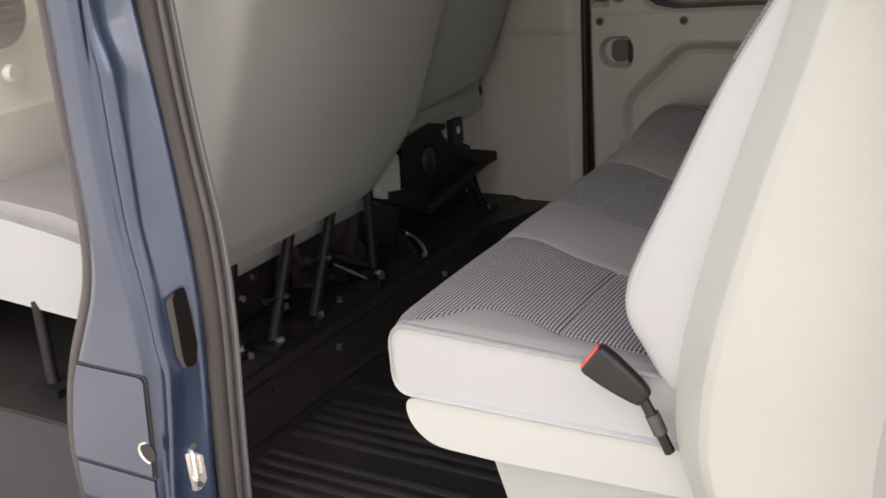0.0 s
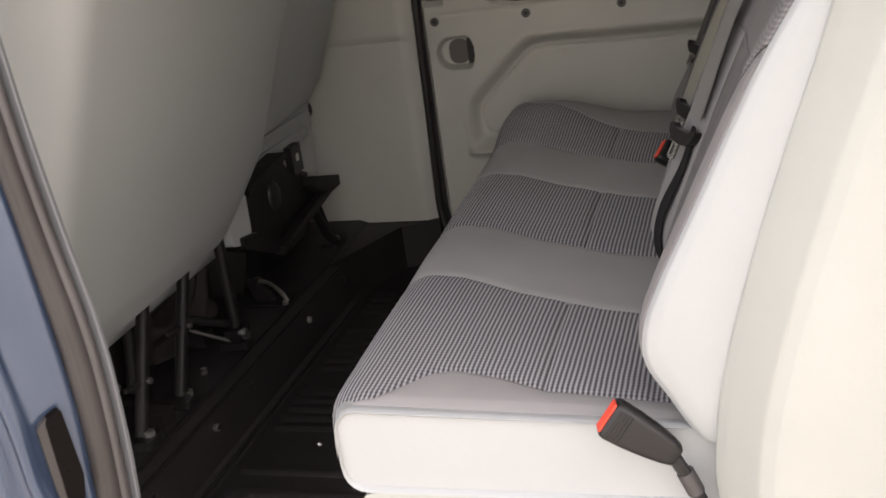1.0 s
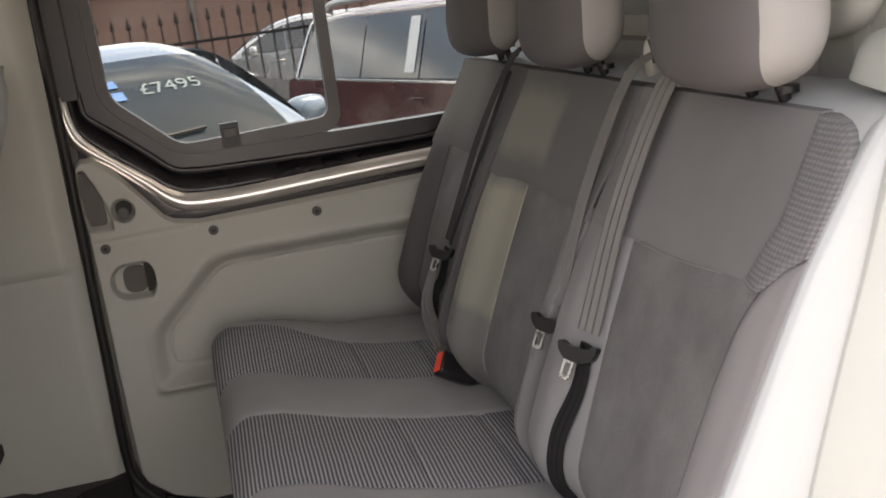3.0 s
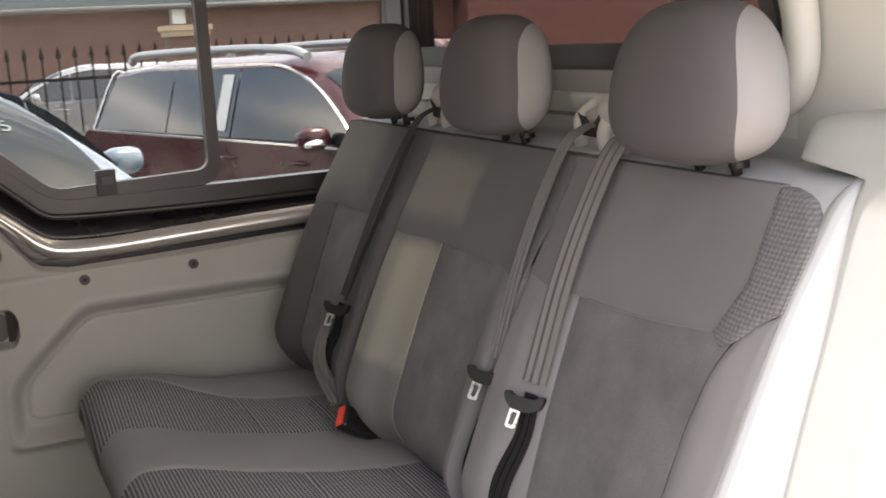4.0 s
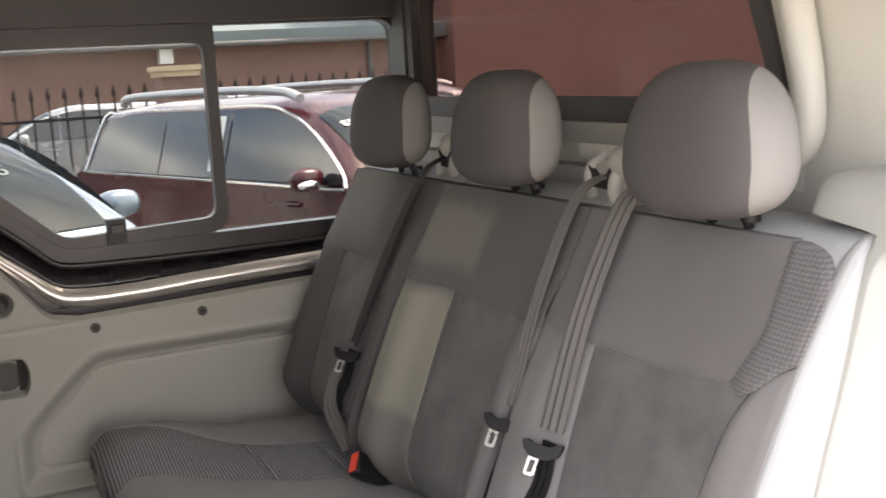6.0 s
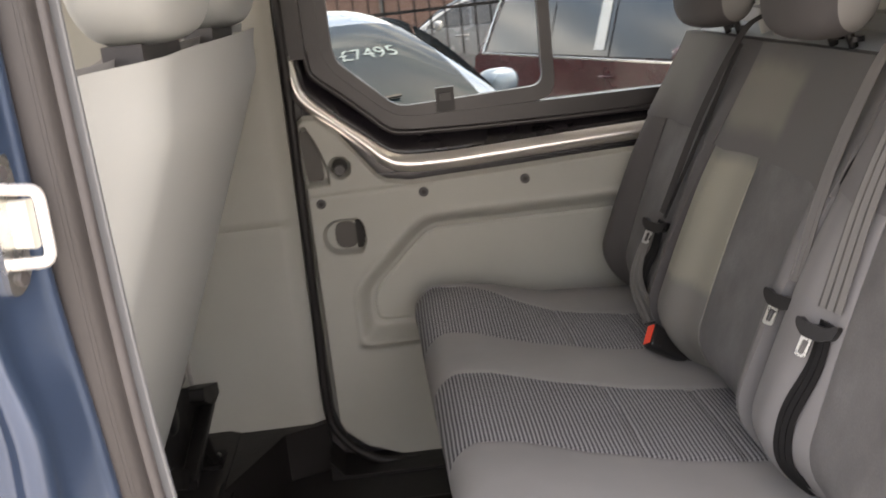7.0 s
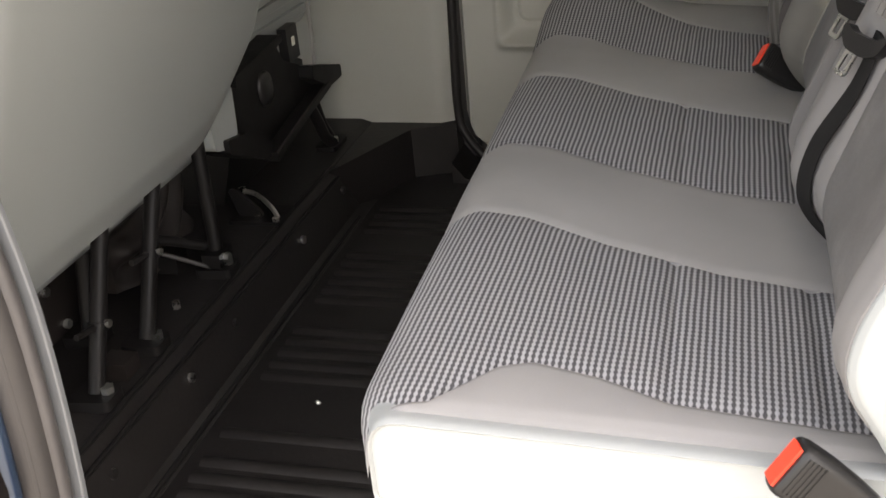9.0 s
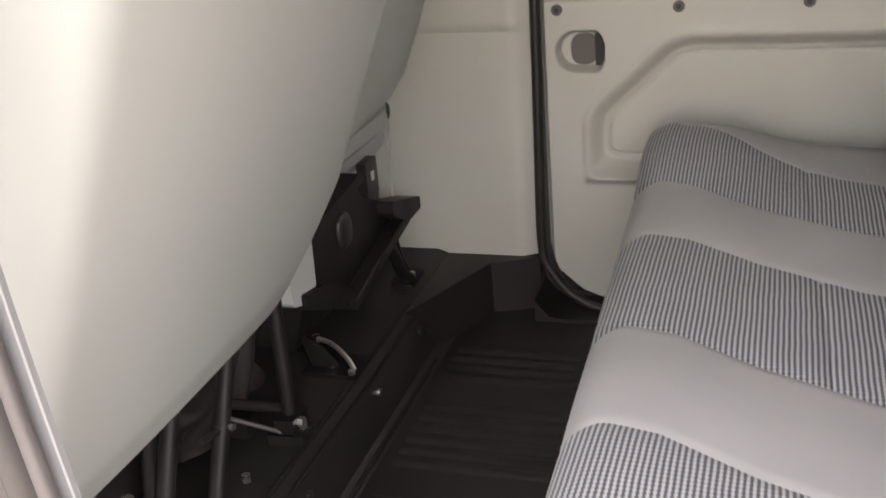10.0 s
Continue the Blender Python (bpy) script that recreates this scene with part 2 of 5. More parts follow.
# door card plastic with the shade of its recesses put into the colour
POCKET = surface("pocket_shade", (0.075, 0.067, 0.060), 0.6, vary=0.1, fine=500, bump=0.2)
HOLE = surface("shadowed_cavity", (0.02, 0.018, 0.016), 0.8, vary=0.2)
PATCHYSIDE = patchy_cloth("patchy_bolster_cloth", (0.165, 0.158, 0.145), (0.262, 0.250, 0.205), [(0.60, 1.20, 0.568, 0.776)])
PATCHYTOP = patchy_cloth("patchy_upper_cloth", (0.112, 0.107, 0.104), (0.185, 0.176, 0.150), [(0.742, 0.965, 0.828, 0.930)], 0.022)
FARCLOTH = patchy_cloth("far_seat_cloth", (0.086, 0.080, 0.080), (0.138, 0.132, 0.118), [(1.22, 1.60, 0.815, 1.00)], 0.055)
GLASS = glass_mat("clear_glass", (0.31, 0.335, 0.33))
TINT = glass_mat("tinted_glass", (0.43, 0.38, 0.38))


# ---- mesh helpers ----
def finish(bm, smooth=True, angle=40):
    bmesh.ops.recalc_face_normals(bm, faces=bm.faces)
    for f in bm.faces:
        f.smooth = smooth
    for e in bm.edges:
        if len(e.link_faces) == 2 and e.calc_face_angle(0) > radians(angle):
            e.smooth = False
    return bm


def thing(name, base, label, category, group="", kind=""):
    ob = new(name)
    ob.location = base
    ob.empty_display_size = 0.1
    return tagged(ob, label, category, group, kind)


def part(name, bm, mat, parent=None, label="", smooth=True):
    me = bpy.data.meshes.new(name)
    finish(bm, smooth)
    bm.to_mesh(me)
    bm.free()
    for mm in mat if isinstance(mat, (list, tuple)) else (mat,):
        me.materials.append(mm)
    ob = new(name, me)
    if parent is not None:
        base = Vector((0, 0, 0))
        up = parent
        while up is not None:
            base += up.location
            up = up.parent
        ob.parent = parent
        ob.location = -base
    if label:
        ob["label"] = label
    return ob


def bevel(bm, r, seg=2, min_angle=25):
    es = [e for e in bm.edges if len(e.link_faces) == 2 and e.calc_face_angle(0) > radians(min_angle)]
    if r > 0 and es:
        bmesh.ops.bevel(bm, geom=es, offset=r, segments=seg, profile=0.5, affect="EDGES", clamp_overlap=True)
    return bm


def box(x0, x1, y0, y1, z0, z1, r=0.004, seg=2, bm=None):
    b = bmesh.new()
    vs = [b.verts.new((x, y, z)) for z in (z0, z1) for y in (y0, y1) for x in (x0, x1)]
    for q in ((0, 2, 3, 1), (4, 5, 7, 6), (0, 1, 5, 4), (2, 6, 7, 3), (0, 4, 6, 2), (1, 3, 7, 5)):
        b.faces.new([vs[i] for i in q])
    bevel(b, r, seg)
    return join(bm, b) if bm else b


def join(bm, other):
    me = bpy.data.meshes.new("tmp")
    other.to_mesh(me)
    bm.from_mesh(me)
    other.free()
    bpy.data.meshes.remove(me)
    return bm


def prism(poly, axis, a0, a1, r=0.004, seg=2):
    """A polygon given in the two other axes, in their order, drawn out along an axis."""
    b = bmesh.new()

    def at(p, a):
        return {"x": (a, p[0], p[1]), "y": (p[0], a, p[1]), "z": (p[0], p[1], a)}[axis]

    lo = [b.verts.new(at(p, a0)) for p in poly]
    hi = [b.verts.new(at(p, a1)) for p in poly]
    b.faces.new(lo)
    b.faces.new(list(reversed(hi)))
    for i in range(len(poly)):
        j = (i + 1) % len(poly)
        b.faces.new((lo[i], hi[i], hi[j], lo[j]))
    return bevel(b, r, seg)


def smooth_path(pts, n=6):
    """A smooth curve through points."""
    p = [Vector(q) for q in pts]
    p = [2 * p[0] - p[1]] + p + [2 * p[-1] - p[-2]]
    out = []
    for i in range(1, len(p) - 2):
        for k in range(n):
            t = k / n
            out.append(0.5 * (2 * p[i] + (p[i + 1] - p[i - 1]) * t + (2 * p[i - 1] - 5 * p[i] + 4 * p[i + 1] - p[i + 2]) * t * t + (3 * p[i] - p[i - 1] - 3 * p[i + 1] + p[i + 2]) * t ** 3))
    return out + [p[-2]]


def sweep(pts, section, up=(0, 0, 1), closed=False, cap=True):
    """A section of (side, up) pairs carried along points."""
    b = bmesh.new()
    pts = [Vector(p) for p in pts]
    rings = []
    for i, p in enumerate(pts):
        a = pts[i - 1] if i or closed else p
        c = pts[(i + 1) % len(pts)] if i < len(pts) - 1 or closed else p
        d = (c - a).normalized()
        side = d.cross(Vector(up))
        side = side.normalized() if side.length > 1e-4 else Vector((1, 0, 0))
        u = side.cross(d).normalized()
        rings.append([b.verts.new(p + side * s + u * t) for s, t in section])
    m, k = len(section), len(rings)
    for i in range(k if closed else k - 1):
        for j in range(m):
            b.faces.new((rings[i][j], rings[i][(j + 1) % m], rings[(i + 1) % k][(j + 1) % m], rings[(i + 1) % k][j]))
    if cap and not closed:
        b.faces.new(rings[0])
        b.faces.new(list(reversed(rings[-1])))
    return b


def circle(r, n=10, squash=1.0):
    return [(r * math.cos(2 * math.pi * i / n), squash * r * math.sin(2 * math.pi * i / n)) for i in range(n)]


def strip(w, h):
    c = min(w, h) * 0.3
    return [(-w + c, -h), (w - c, -h), (w, -h + c), (w, h - c), (w - c, h), (-w + c, h), (-w, h - c), (-w, -h + c)]


def tube(pts, r, n=10, up=(0, 0, 1)):
    return sweep(pts, circle(r, n), up)


def sheet(fn, nu, nv, thick=None, flip=False):
    """A surface fn(u, v) over the unit square; with thick, a solid (thick: offset vector)."""
    b = bmesh.new()
    g = [[b.verts.new(fn(i / nu, j / nv)) for i in range(nu + 1)] for j in range(nv + 1)]
    for j in range(nv):
        for i in range(nu):
            b.faces.new((g[j][i], g[j][i + 1], g[j + 1][i + 1], g[j + 1][i]))
    if thick is not None:
        t = Vector(thick)
        rim = [g[0][i] for i in range(nu + 1)] + [g[j][nu] for j in range(1, nv + 1)] + [g[nv][i] for i in range(nu - 1, -1, -1)] + [g[j][0] for j in range(nv - 1, 0, -1)]
        low = [b.verts.new(v.co + t) for v in rim]
        for i in range(len(rim)):
            j = (i + 1) % len(rim)
            b.faces.new((rim[i], low[i], low[j], rim[j]))
        b.faces.new(low)
    return b


def ring(outer, inner, axis, a0, a1, r=0.004, seg=2):
    """A frame between two outlines with the same number of corners."""
    b = bmesh.new()

    def at(p, a):
        return {"x": (a, p[0], p[1]), "y": (p[0], a, p[1]), "z": (p[0], p[1], a)}[axis]

    n = len(outer)
    v = [[b.verts.new(at(p, a)) for p in o] for a in (a0, a1) for o in (outer, inner)]
    for i in range(n):
        j = (i + 1) % n
        b.faces.new((v[0][i], v[0][j], v[1][j], v[1][i]))
        b.faces.new((v[2][i], v[3][i], v[3][j], v[2][j]))
        b.faces.new((v[0][i], v[2][i], v[2][j], v[0][j]))
        b.faces.new((v[1][i], v[1][j], v[3][j], v[3][i]))
    return bevel(b, r, seg, 50)


def rounded(poly, r, n=4):
    """An outline with rounded corners."""
    out = []
    k = len(poly)
    for i in range(k):
        p, a, c = Vector(poly[i]), Vector(poly[i - 1]), Vector(poly[(i + 1) % k])
        ra = min(r, (a - p).length * 0.45)
        rc = min(r, (c - p).length * 0.45)
        s, e = p + (a - p).normalized() * ra, p + (c - p).normalized() * rc
        for j in range(n + 1):
            t = j / n
            out.append(tuple((1 - t) ** 2 * s + 2 * t * (1 - t) * p + t * t * e))
    return out


def ell(cx, cy, cz, rx, ry, rz, n=24, m=16, power=2.0):
    """A cushioned ellipsoid; a power above 2 squares it off."""
    b = bmesh.new()

    def pw(v):
        return math.copysign(abs(v) ** (2 / power), v)

    rows = []
    for j in range(1, m):
        a = math.pi * j / m - math.pi / 2
        rows.append([b.verts.new((cx + rx * pw(math.cos(a)) * pw(math.cos(2 * math.pi * i / n)), cy + ry * pw(math.cos(a)) * pw(math.sin(2 * math.pi * i / n)), cz + rz * pw(math.sin(a)))) for i in range(n)])
    for j in range(m - 2):
        for i in range(n):
            b.faces.new((rows[j][i], rows[j][(i + 1) % n], rows[j + 1][(i + 1) % n], rows[j + 1][i]))
    lo, hi = b.verts.new((cx, cy, cz - rz)), b.verts.new((cx, cy, cz + rz))
    for i in range(n):
        b.faces.new((rows[0][(i + 1) % n], rows[0][i], lo))
        b.faces.new((rows[-1][i], rows[-1][(i + 1) % n], hi))
    return b


def disc(c, axis, r, h, n=16, bv=0.001):
    ps = circle(r, n)
    o = {"x": (c[1], c[2]), "y": (c[0], c[2]), "z": (c[0], c[1])}[axis]
    a = {"x": c[0], "y": c[1], "z": c[2]}[axis]
    return prism([(o[0] + p[0], o[1] + p[1]) for p in ps], axis, a, a + h, bv, 1)


def smooth01(a, b, v):
    t = min(1.0, max(0.0, (v - a) / (b - a)))
    return t * t * (3 - 2 * t)


def interp(x, xs, ys):
    return float(np.interp(x, xs, ys))

# ---- van body: floor, walls, roof ----
fl = part("floor", box(-0.50, 3.0, -0.20, 1.62, -0.05, 0.0, 0.003), RUBBER)
tagged(fl, "ribbed black rubber cabin floor of a van", "floor", kind="structure")
for y0, n in ((0.03, 4), (0.22, 5), (0.44, 1), (0.60, 5), (0.86, 6), (1.16, 4)):
    for k in range(n):
        y = y0 + 0.037 * k
        part("rib", prism([(y - 0.004, 0.0), (y + 0.003, 0.005), (y + 0.016, 0.005), (y + 0.023, 0.0)], "x", -0.43, 0.30, 0.002, 1), RUBBER, fl)
raised = part("floor_step", prism([(-2.0, -0.05), (-2.0, 0.13), (-0.535, 0.13), (-0.512, 0.122), (-0.500, 0.10), (-0.478, 0.012), (-0.455, 0.001), (-0.455, -0.05)], "y", -0.10, 1.56, 0.006), RUBBER)
tagged(raised, "raised black rubber floor under the front seats", "floor step", kind="structure")
part("flare", prism([(-0.51, 1.20), (-0.40, 1.46), (-0.30, 1.50), (-0.30, 1.60), (-0.51, 1.60)], "z", 0.0, 0.121, 0.012, 3), RUBBER, raised)
for x, z, r in ((-0.512, 0.1260, 0.005), (-0.497, 0.102, 0.004), (-0.462, 0.006, 0.005)):
    part("edge_bead", tube([(x, -0.09, z), (x, 0.6, z), (x, 1.22, z)], r, 8), DARKPAINT, raised, "glossy black edge bead")
for y in (0.25, 0.49, 0.66, 0.98, 1.22):
    part("stud", disc((-0.494, y, 0.070), "x", 0.008, 0.007), STEEL if y in (0.49, 0.98) else BLACK, raised)
part("crumb", ell(-0.30, 0.53, 0.012, 0.007, 0.004, 0.004, 8, 6), STEEL, fl)
ledge = part("sill", prism([(-0.30, -0.02), (-0.30, 0.05), (-0.27, 0.012), (-0.24, 0.008), (0.9, 0.004), (0.9, -0.02)], "y", 1.43, 1.60, 0.01), RUBBER)
tagged(ledge, "black rubber door sill along the van floor", "sill", kind="structure")

sill_near = part("sill", box(-0.34, 3.0, -0.26, -0.205, -0.12, 0.004, 0.01), BLUE)
tagged(sill_near, "blue painted sill under the open sliding door", "sill", kind="structure")
front_sill = part("sill", prism([(-0.33, -0.30), (-0.33, -0.06), (-0.30, -0.03), (-0.20, -0.02), (-0.15, 0.06), (-0.10, 0.12), (-0.10, -0.30)], "x", -2.0, -0.53, 0.008), RUBBER)
tagged(front_sill, "black plastic step in the front door opening", "sill", kind="structure")
roof = part("ceiling", box(-2.2, 3.0, -0.28, 1.68, 1.42, 1.47, 0.01), LINER)
tagged(roof, "pale grey van headliner", "ceiling", kind="structure")
skin = part("roof", box(-2.2, 3.05, -0.33, 1.70, 1.475, 1.50, 0.01), BLUE)
tagged(skin, "blue painted van roof", "roof", kind="structure")
rail = part("roof_rail", box(-0.3, 3.0, -0.27, -0.14, 1.36, 1.418, 0.015), BLUE)
tagged(rail, "blue painted roof rail above the sliding door", "roof rail", kind="structure")

# far side: front door wall, pillar trim, load area wall
def hole_wall(name, x0, x1, z0, z1, y0, y1, hole, mat, label):
    hx0, hx1, hz0, hz1 = hole
    outer = rounded([(x0, z0), (x1, z0), (x1, z1), (x0, z1)], 0.001, 4)
    inner = rounded([(hx0, hz0), (hx1, hz0), (hx1, hz1), (hx0, hz1)], 0.06, 4)
    w = part(name, ring(outer, inner, "y", y0, y1, 0.004), mat)
    return tagged(w, label, "wall", kind="structure")


hole_wall("wall_front", -2.0, -0.66, -0.2, 1.42, 1.56, 1.64, (-1.6, -0.75, 0.72, 1.32), PALE, "pale trimmed front door side of the cab")
load_wall = hole_wall("wall_load", 0.86, 3.0, -0.05, 1.42, 1.58, 1.64, (0.90, 2.6, 0.80, 1.38), SHELL, "pale lined side wall of the load area")
load_pane = part("window_pane", box(0.88, 2.62, 1.605, 1.611, 0.78, 1.40, 0), TINT, load_wall)
load_pane.visible_shadow = False
end_wall = part("wall_rear", box(3.0, 3.05, -0.3, 1.7, -0.1, 1.47, 0.005), PALE)
tagged(end_wall, "closed rear doors of the van", "wall", kind="structure")
side_near = part("wall_side", box(1.0, 3.0, -0.30, -0.24, -0.1, 1.47, 0.005), BLUE)
tagged(side_near, "blue painted side panel of the van", "wall", kind="structure")

def trim_x(u, v):
    z = 0.12 + 1.30 * v
    x = -0.78 + (0.475 + 0.012 * v) * u
    y = 1.505 + 0.05 * smooth01(0.5, 1.0, v) * 0.3
    y += 0.0035 * math.exp(-((z - 0.62) / 0.004) ** 2)
    y -= 0.006 * smooth01(0.612, 0.632, z)
    y += 0.02 * smooth01(0.93, 1.0, u)
    return (x, y, z)


pillar = part("pillar_trim", sheet(trim_x, 30, 120, (0, 0.05, 0)), CARD)
tagged(pillar, "pale moulded trim on the pillar beside the far door", "pillar trim", kind="structure")
far_seal = part("door_seal", tube(smooth_path([(-0.283, 1.53, 1.40), (-0.283, 1.515, 0.9), (-0.291, 1.51, 0.4), (-0.294, 1.505, 0.16), (-0.275, 1.50, 0.09), (-0.215, 1.495, 0.028), (-0.12, 1.495, 0.0), (0.1, 1.495, -0.008), (0.5, 1.495, -0.006)], 6), 0.011, 10, (0, 1, 0)), RUBBER)
tagged(far_seal, "black rubber seal round the far sliding door", "door seal", kind="structure")

part("seal_channel", box(-0.335, -0.262, 1.556, 1.574, -0.05, 1.42, 0.002), SEAL, far_seal)
part("seal_channel", box(-0.30, 0.86, 1.556, 1.574, -0.05, 0.02, 0.002), SEAL, far_seal)

# far sliding door
door = thing("door_1", (0.25, 1.56, -0.02), "closed far sliding door with pale trim card and sliding window", "van door", kind="structure")
TOPX = [-0.282, -0.26, -0.235, -0.19, -0.145, -0.105, -0.085, -0.03, 0.2, 0.45, 0.86]
TOPZ = [0.845, 0.862, 0.862, 0.822, 0.762, 0.708, 0.696, 0.686, 0.693, 0.703, 0.712]
BOTX = [-0.282, -0.26, -0.21, -0.1, 0.1, 0.86]
BOTZ = [0.13, 0.075, 0.03, -0.01, -0.018, -0.02]


def card_point(u, v):
    x = -0.282 + 1.142 * u ** 1.6
    zb, zt = interp(x, BOTX, BOTZ), interp(x, TOPX, TOPZ)
    z = zb + (zt - zb) * v
    y = 1.522
    sides = (z - 0.312, 0.600 - z, x + 0.185, ((x + 0.185) * 0.155 - (z - 0.44) * 0.165) / 0.2264)
    sd = -0.009 * math.log(sum(math.exp(-max(-0.3, min(0.3, q)) / 0.009) for q in sides))
    y += 0.026 * smooth01(0.0, 0.028, sd) - 0.004 * math.exp(-((sd + 0.006) / 0.007) ** 2)
    y -= 0.014 * math.exp(-((z - 0.303) / 0.011) ** 2) * smooth01(-0.205, -0.17, x)
    y += 0.003 * math.exp(-((z - 0.672 - 0.02 * (x + 0.2)) / 0.004) ** 2) * (1 if x < 0.02 else 0)
    y += 0.0045 * math.exp(-((sd - 0.036) / 0.003) ** 2)
    # pull cup, straight at its rear end
    cx, cz = -0.198, 0.571
    r = math.hypot(max(0.0, abs(x - cx - 0.006) - 0.016) if x < cx else max(0.0, x - cx - 0.03) * 2.2, (z - cz) * 1.0)
    y += 0.030 * smooth01(0.043, 0.034, r)
    # grip pocket and lock hole
    s = interp(z, [0.70, 0.73, 0.80, 0.835], [0.024, 0.027, 0.017, 0.006])
    gx = -0.262 + 0.018 * smooth01(0.84, 0.71, z)
    y += 0.03 * smooth01(1.15, 0.85, max(abs(x - gx) / s, abs(z - 0.767) / 0.064))
    y += 0.03 * smooth01(0.027, 0.021, math.hypot(x + 0.190, z - 0.735))
    y += 0.02 * smooth01(0.985, 1.0, v) + 0.02 * smooth01(-0.269, -0.282, x) + 0.02 * smooth01(0.012, 0.0, v)
    return (x, y, z)


part("door_card", sheet(card_point, 260, 240), CARD, door)
part("backing", box(-0.27, 0.86, 1.575, 1.60, -0.02, 0.70, 0.003), NAVY, door)
for x, z in ((-0.243, 0.657), (-0.003, 0.658), (0.236, 0.661)):
    sc = part("screw", disc((x, 1.519, z), "y", 0.0115, -0.004, 14), SEAL, door)
    part("socket", disc((x, 1.5145, z), "y", 0.0055, -0.0012, 6, 0), HOLE, sc)
# dark plates paint the shade inside the pull and the grip pocket
part("pull_cup_shade", prism(rounded([(-0.222, 0.540), (-0.168, 0.540), (-0.168, 0.603), (-0.222, 0.603)], 0.026, 6), "y", 1.545, 1.556, 0), POCKET, door, "dark plate carrying the door pull's shade")
part("pull_slot", box(-0.172, -0.150, 1.543, 1.552, 0.538, 0.604, 0.004), HOLE, door, "dark slot of the door pull")
part("grip_pocket_shade", prism(rounded([(-0.283, 0.71), (-0.228, 0.705), (-0.232, 0.78), (-0.262, 0.836), (-0.272, 0.825)], 0.015), "y", 1.546, 1.556, 0), POCKET, door, "dark plate carrying the oval grip pocket's shade")
part("lock_hole", disc((-0.190, 1.546, 0.735), "y", 0.019, 0.01, 18), HOLE, door)
part("lock_cap", disc((-0.192, 1.540, 0.727), "y", 0.012, 0.008, 14), SEAL, door)

# rounded painted lip above the card, up to the window rubber
LIP_A = [(-0.290, 1.00), (-0.284, 0.93), (-0.262, 0.882), (-0.20, 0.832), (-0.135, 0.772), (-0.085, 0.722), (-0.03, 0.703), (0.08, 0.701), (0.25, 0.708), (0.45, 0.716), (0.86, 0.728)]
LIP_B = [(-0.262, 1.00), (-0.256, 0.945), (-0.240, 0.905), (-0.19, 0.857), (-0.125, 0.803), (-0.075, 0.762), (-0.03, 0.748), (0.08, 0.745), (0.25, 0.752), (0.45, 0.760), (0.86, 0.772)]
LIP_C = [(-0.238, 1.00), (-0.236, 0.965), (-0.226, 0.940), (-0.17, 0.892), (-0.11, 0.838), (-0.07, 0.802), (-0.03, 0.790), (0.08, 0.785), (0.25, 0.782), (0.45, 0.782), (0.86, 0.785)]


def lip_path(p):
    return smooth_path([(a, 0, b) for a, b in p], 4)


LA, LB, LC = lip_path(LIP_A), lip_path(LIP_B), lip_path(LIP_C)


def lip_point(u, v):
    i = min(len(LA) - 1, round(u * (len(LA) - 1)))
    if v < 0.5:
        q, y = LA[i].lerp(LB[i], v * 2), 1.547 - 0.017 * math.sin(math.pi * v * 2) + 0.012 * v * 2
    else:
        q, y = LB[i].lerp(LC[i], v * 2 - 1), 1.559 + 0.028 * smooth01(0.5, 1.0, v)
    return (q.x, y, q.z)


part("painted_lip", sheet(lambda u, v: lip_point(u, v * 0.46), len(LA) - 1, 14), LIPPAINT, door, "glossy painted door lip")
part("lip_rubber", sheet(lambda u, v: lip_point(u, 0.46 + v * 0.54), len(LA) - 1, 12), GLOSSBLACK, door, "glossy black channel under the window")
low = [(p.x, p.z - 0.07) for p in reversed(LA)]
part("lip_backing", prism([(p.x, p.z) for p in LC] + low, "y", 1.590, 1.598, 0), NAVY, door)
part("upper_frame", prism([(-0.290, 0.99), (-0.236, 0.99), (-0.236, 1.42), (-0.280, 1.42)], "y", 1.54, 1.60, 0.008), SEAL, door)
part("header", box(-0.235, 0.86, 1.54, 1.62, 1.315, 1.42, 0.012), SEAL, door)
part("rear_post", box(0.800, 0.862, 1.55, 1.63, 0.73, 1.32, 0.008), SEAL, door)
W_OUT = rounded([(-0.240, 1.34), (-0.238, 0.955), (-0.055, 0.79), (0.805, 0.782), (0.805, 1.34)], 0.05, 5)
W_IN = rounded([(-0.200, 1.31), (-0.200, 0.968), (-0.046, 0.828), (0.785, 0.832), (0.785, 1.31)], 0.045, 5)
win = part("window_frame", ring(W_OUT, W_IN, "y", 1.578, 1.625, 0.006), FRAME, door, "black rubber window surround")
part("frame_bead", tube([(p.x, 1.573, p.z + 0.004) for p in LC], 0.0065, 10, (0, 1, 0)), FRAME, win, "rounded rubber bead")
S_OUT = rounded([(-0.204, 1.372), (-0.204, 0.968), (-0.048, 0.822), (0.334, 0.832), (0.337, 1.372)], 0.05, 5)
S_IN = rounded([(-0.176, 1.272), (-0.176, 0.980), (-0.040, 0.853), (0.306, 0.866), (0.309, 1.272)], 0.030, 5)
part("slider_frame", ring(S_OUT, S_IN, "y", 1.582, 1.612, 0.011, 4), FRAME, win, "grey sliding window frame")
for nm, x0, x1, z0, z1 in (("pane", -0.20, 0.32, 0.83, 1.31), ("pane", 0.32, 0.80, 0.80, 1.33)):
    p = part(nm, box(x0, x1, 1.600 + (0.008 if x0 > 0 else 0), 1.604 + (0.008 if x0 > 0 else 0), z0, z1, 0), GLASS, win)
    p.visible_shadow = False
part("latch", box(0.052, 0.094, 1.566, 1.592, 0.832, 0.888, 0.006), BLACK, win, "black window catch")
part("latch_tab", box(0.060, 0.086, 1.556, 1.568, 0.858, 0.876, 0.004), SEAL, win)

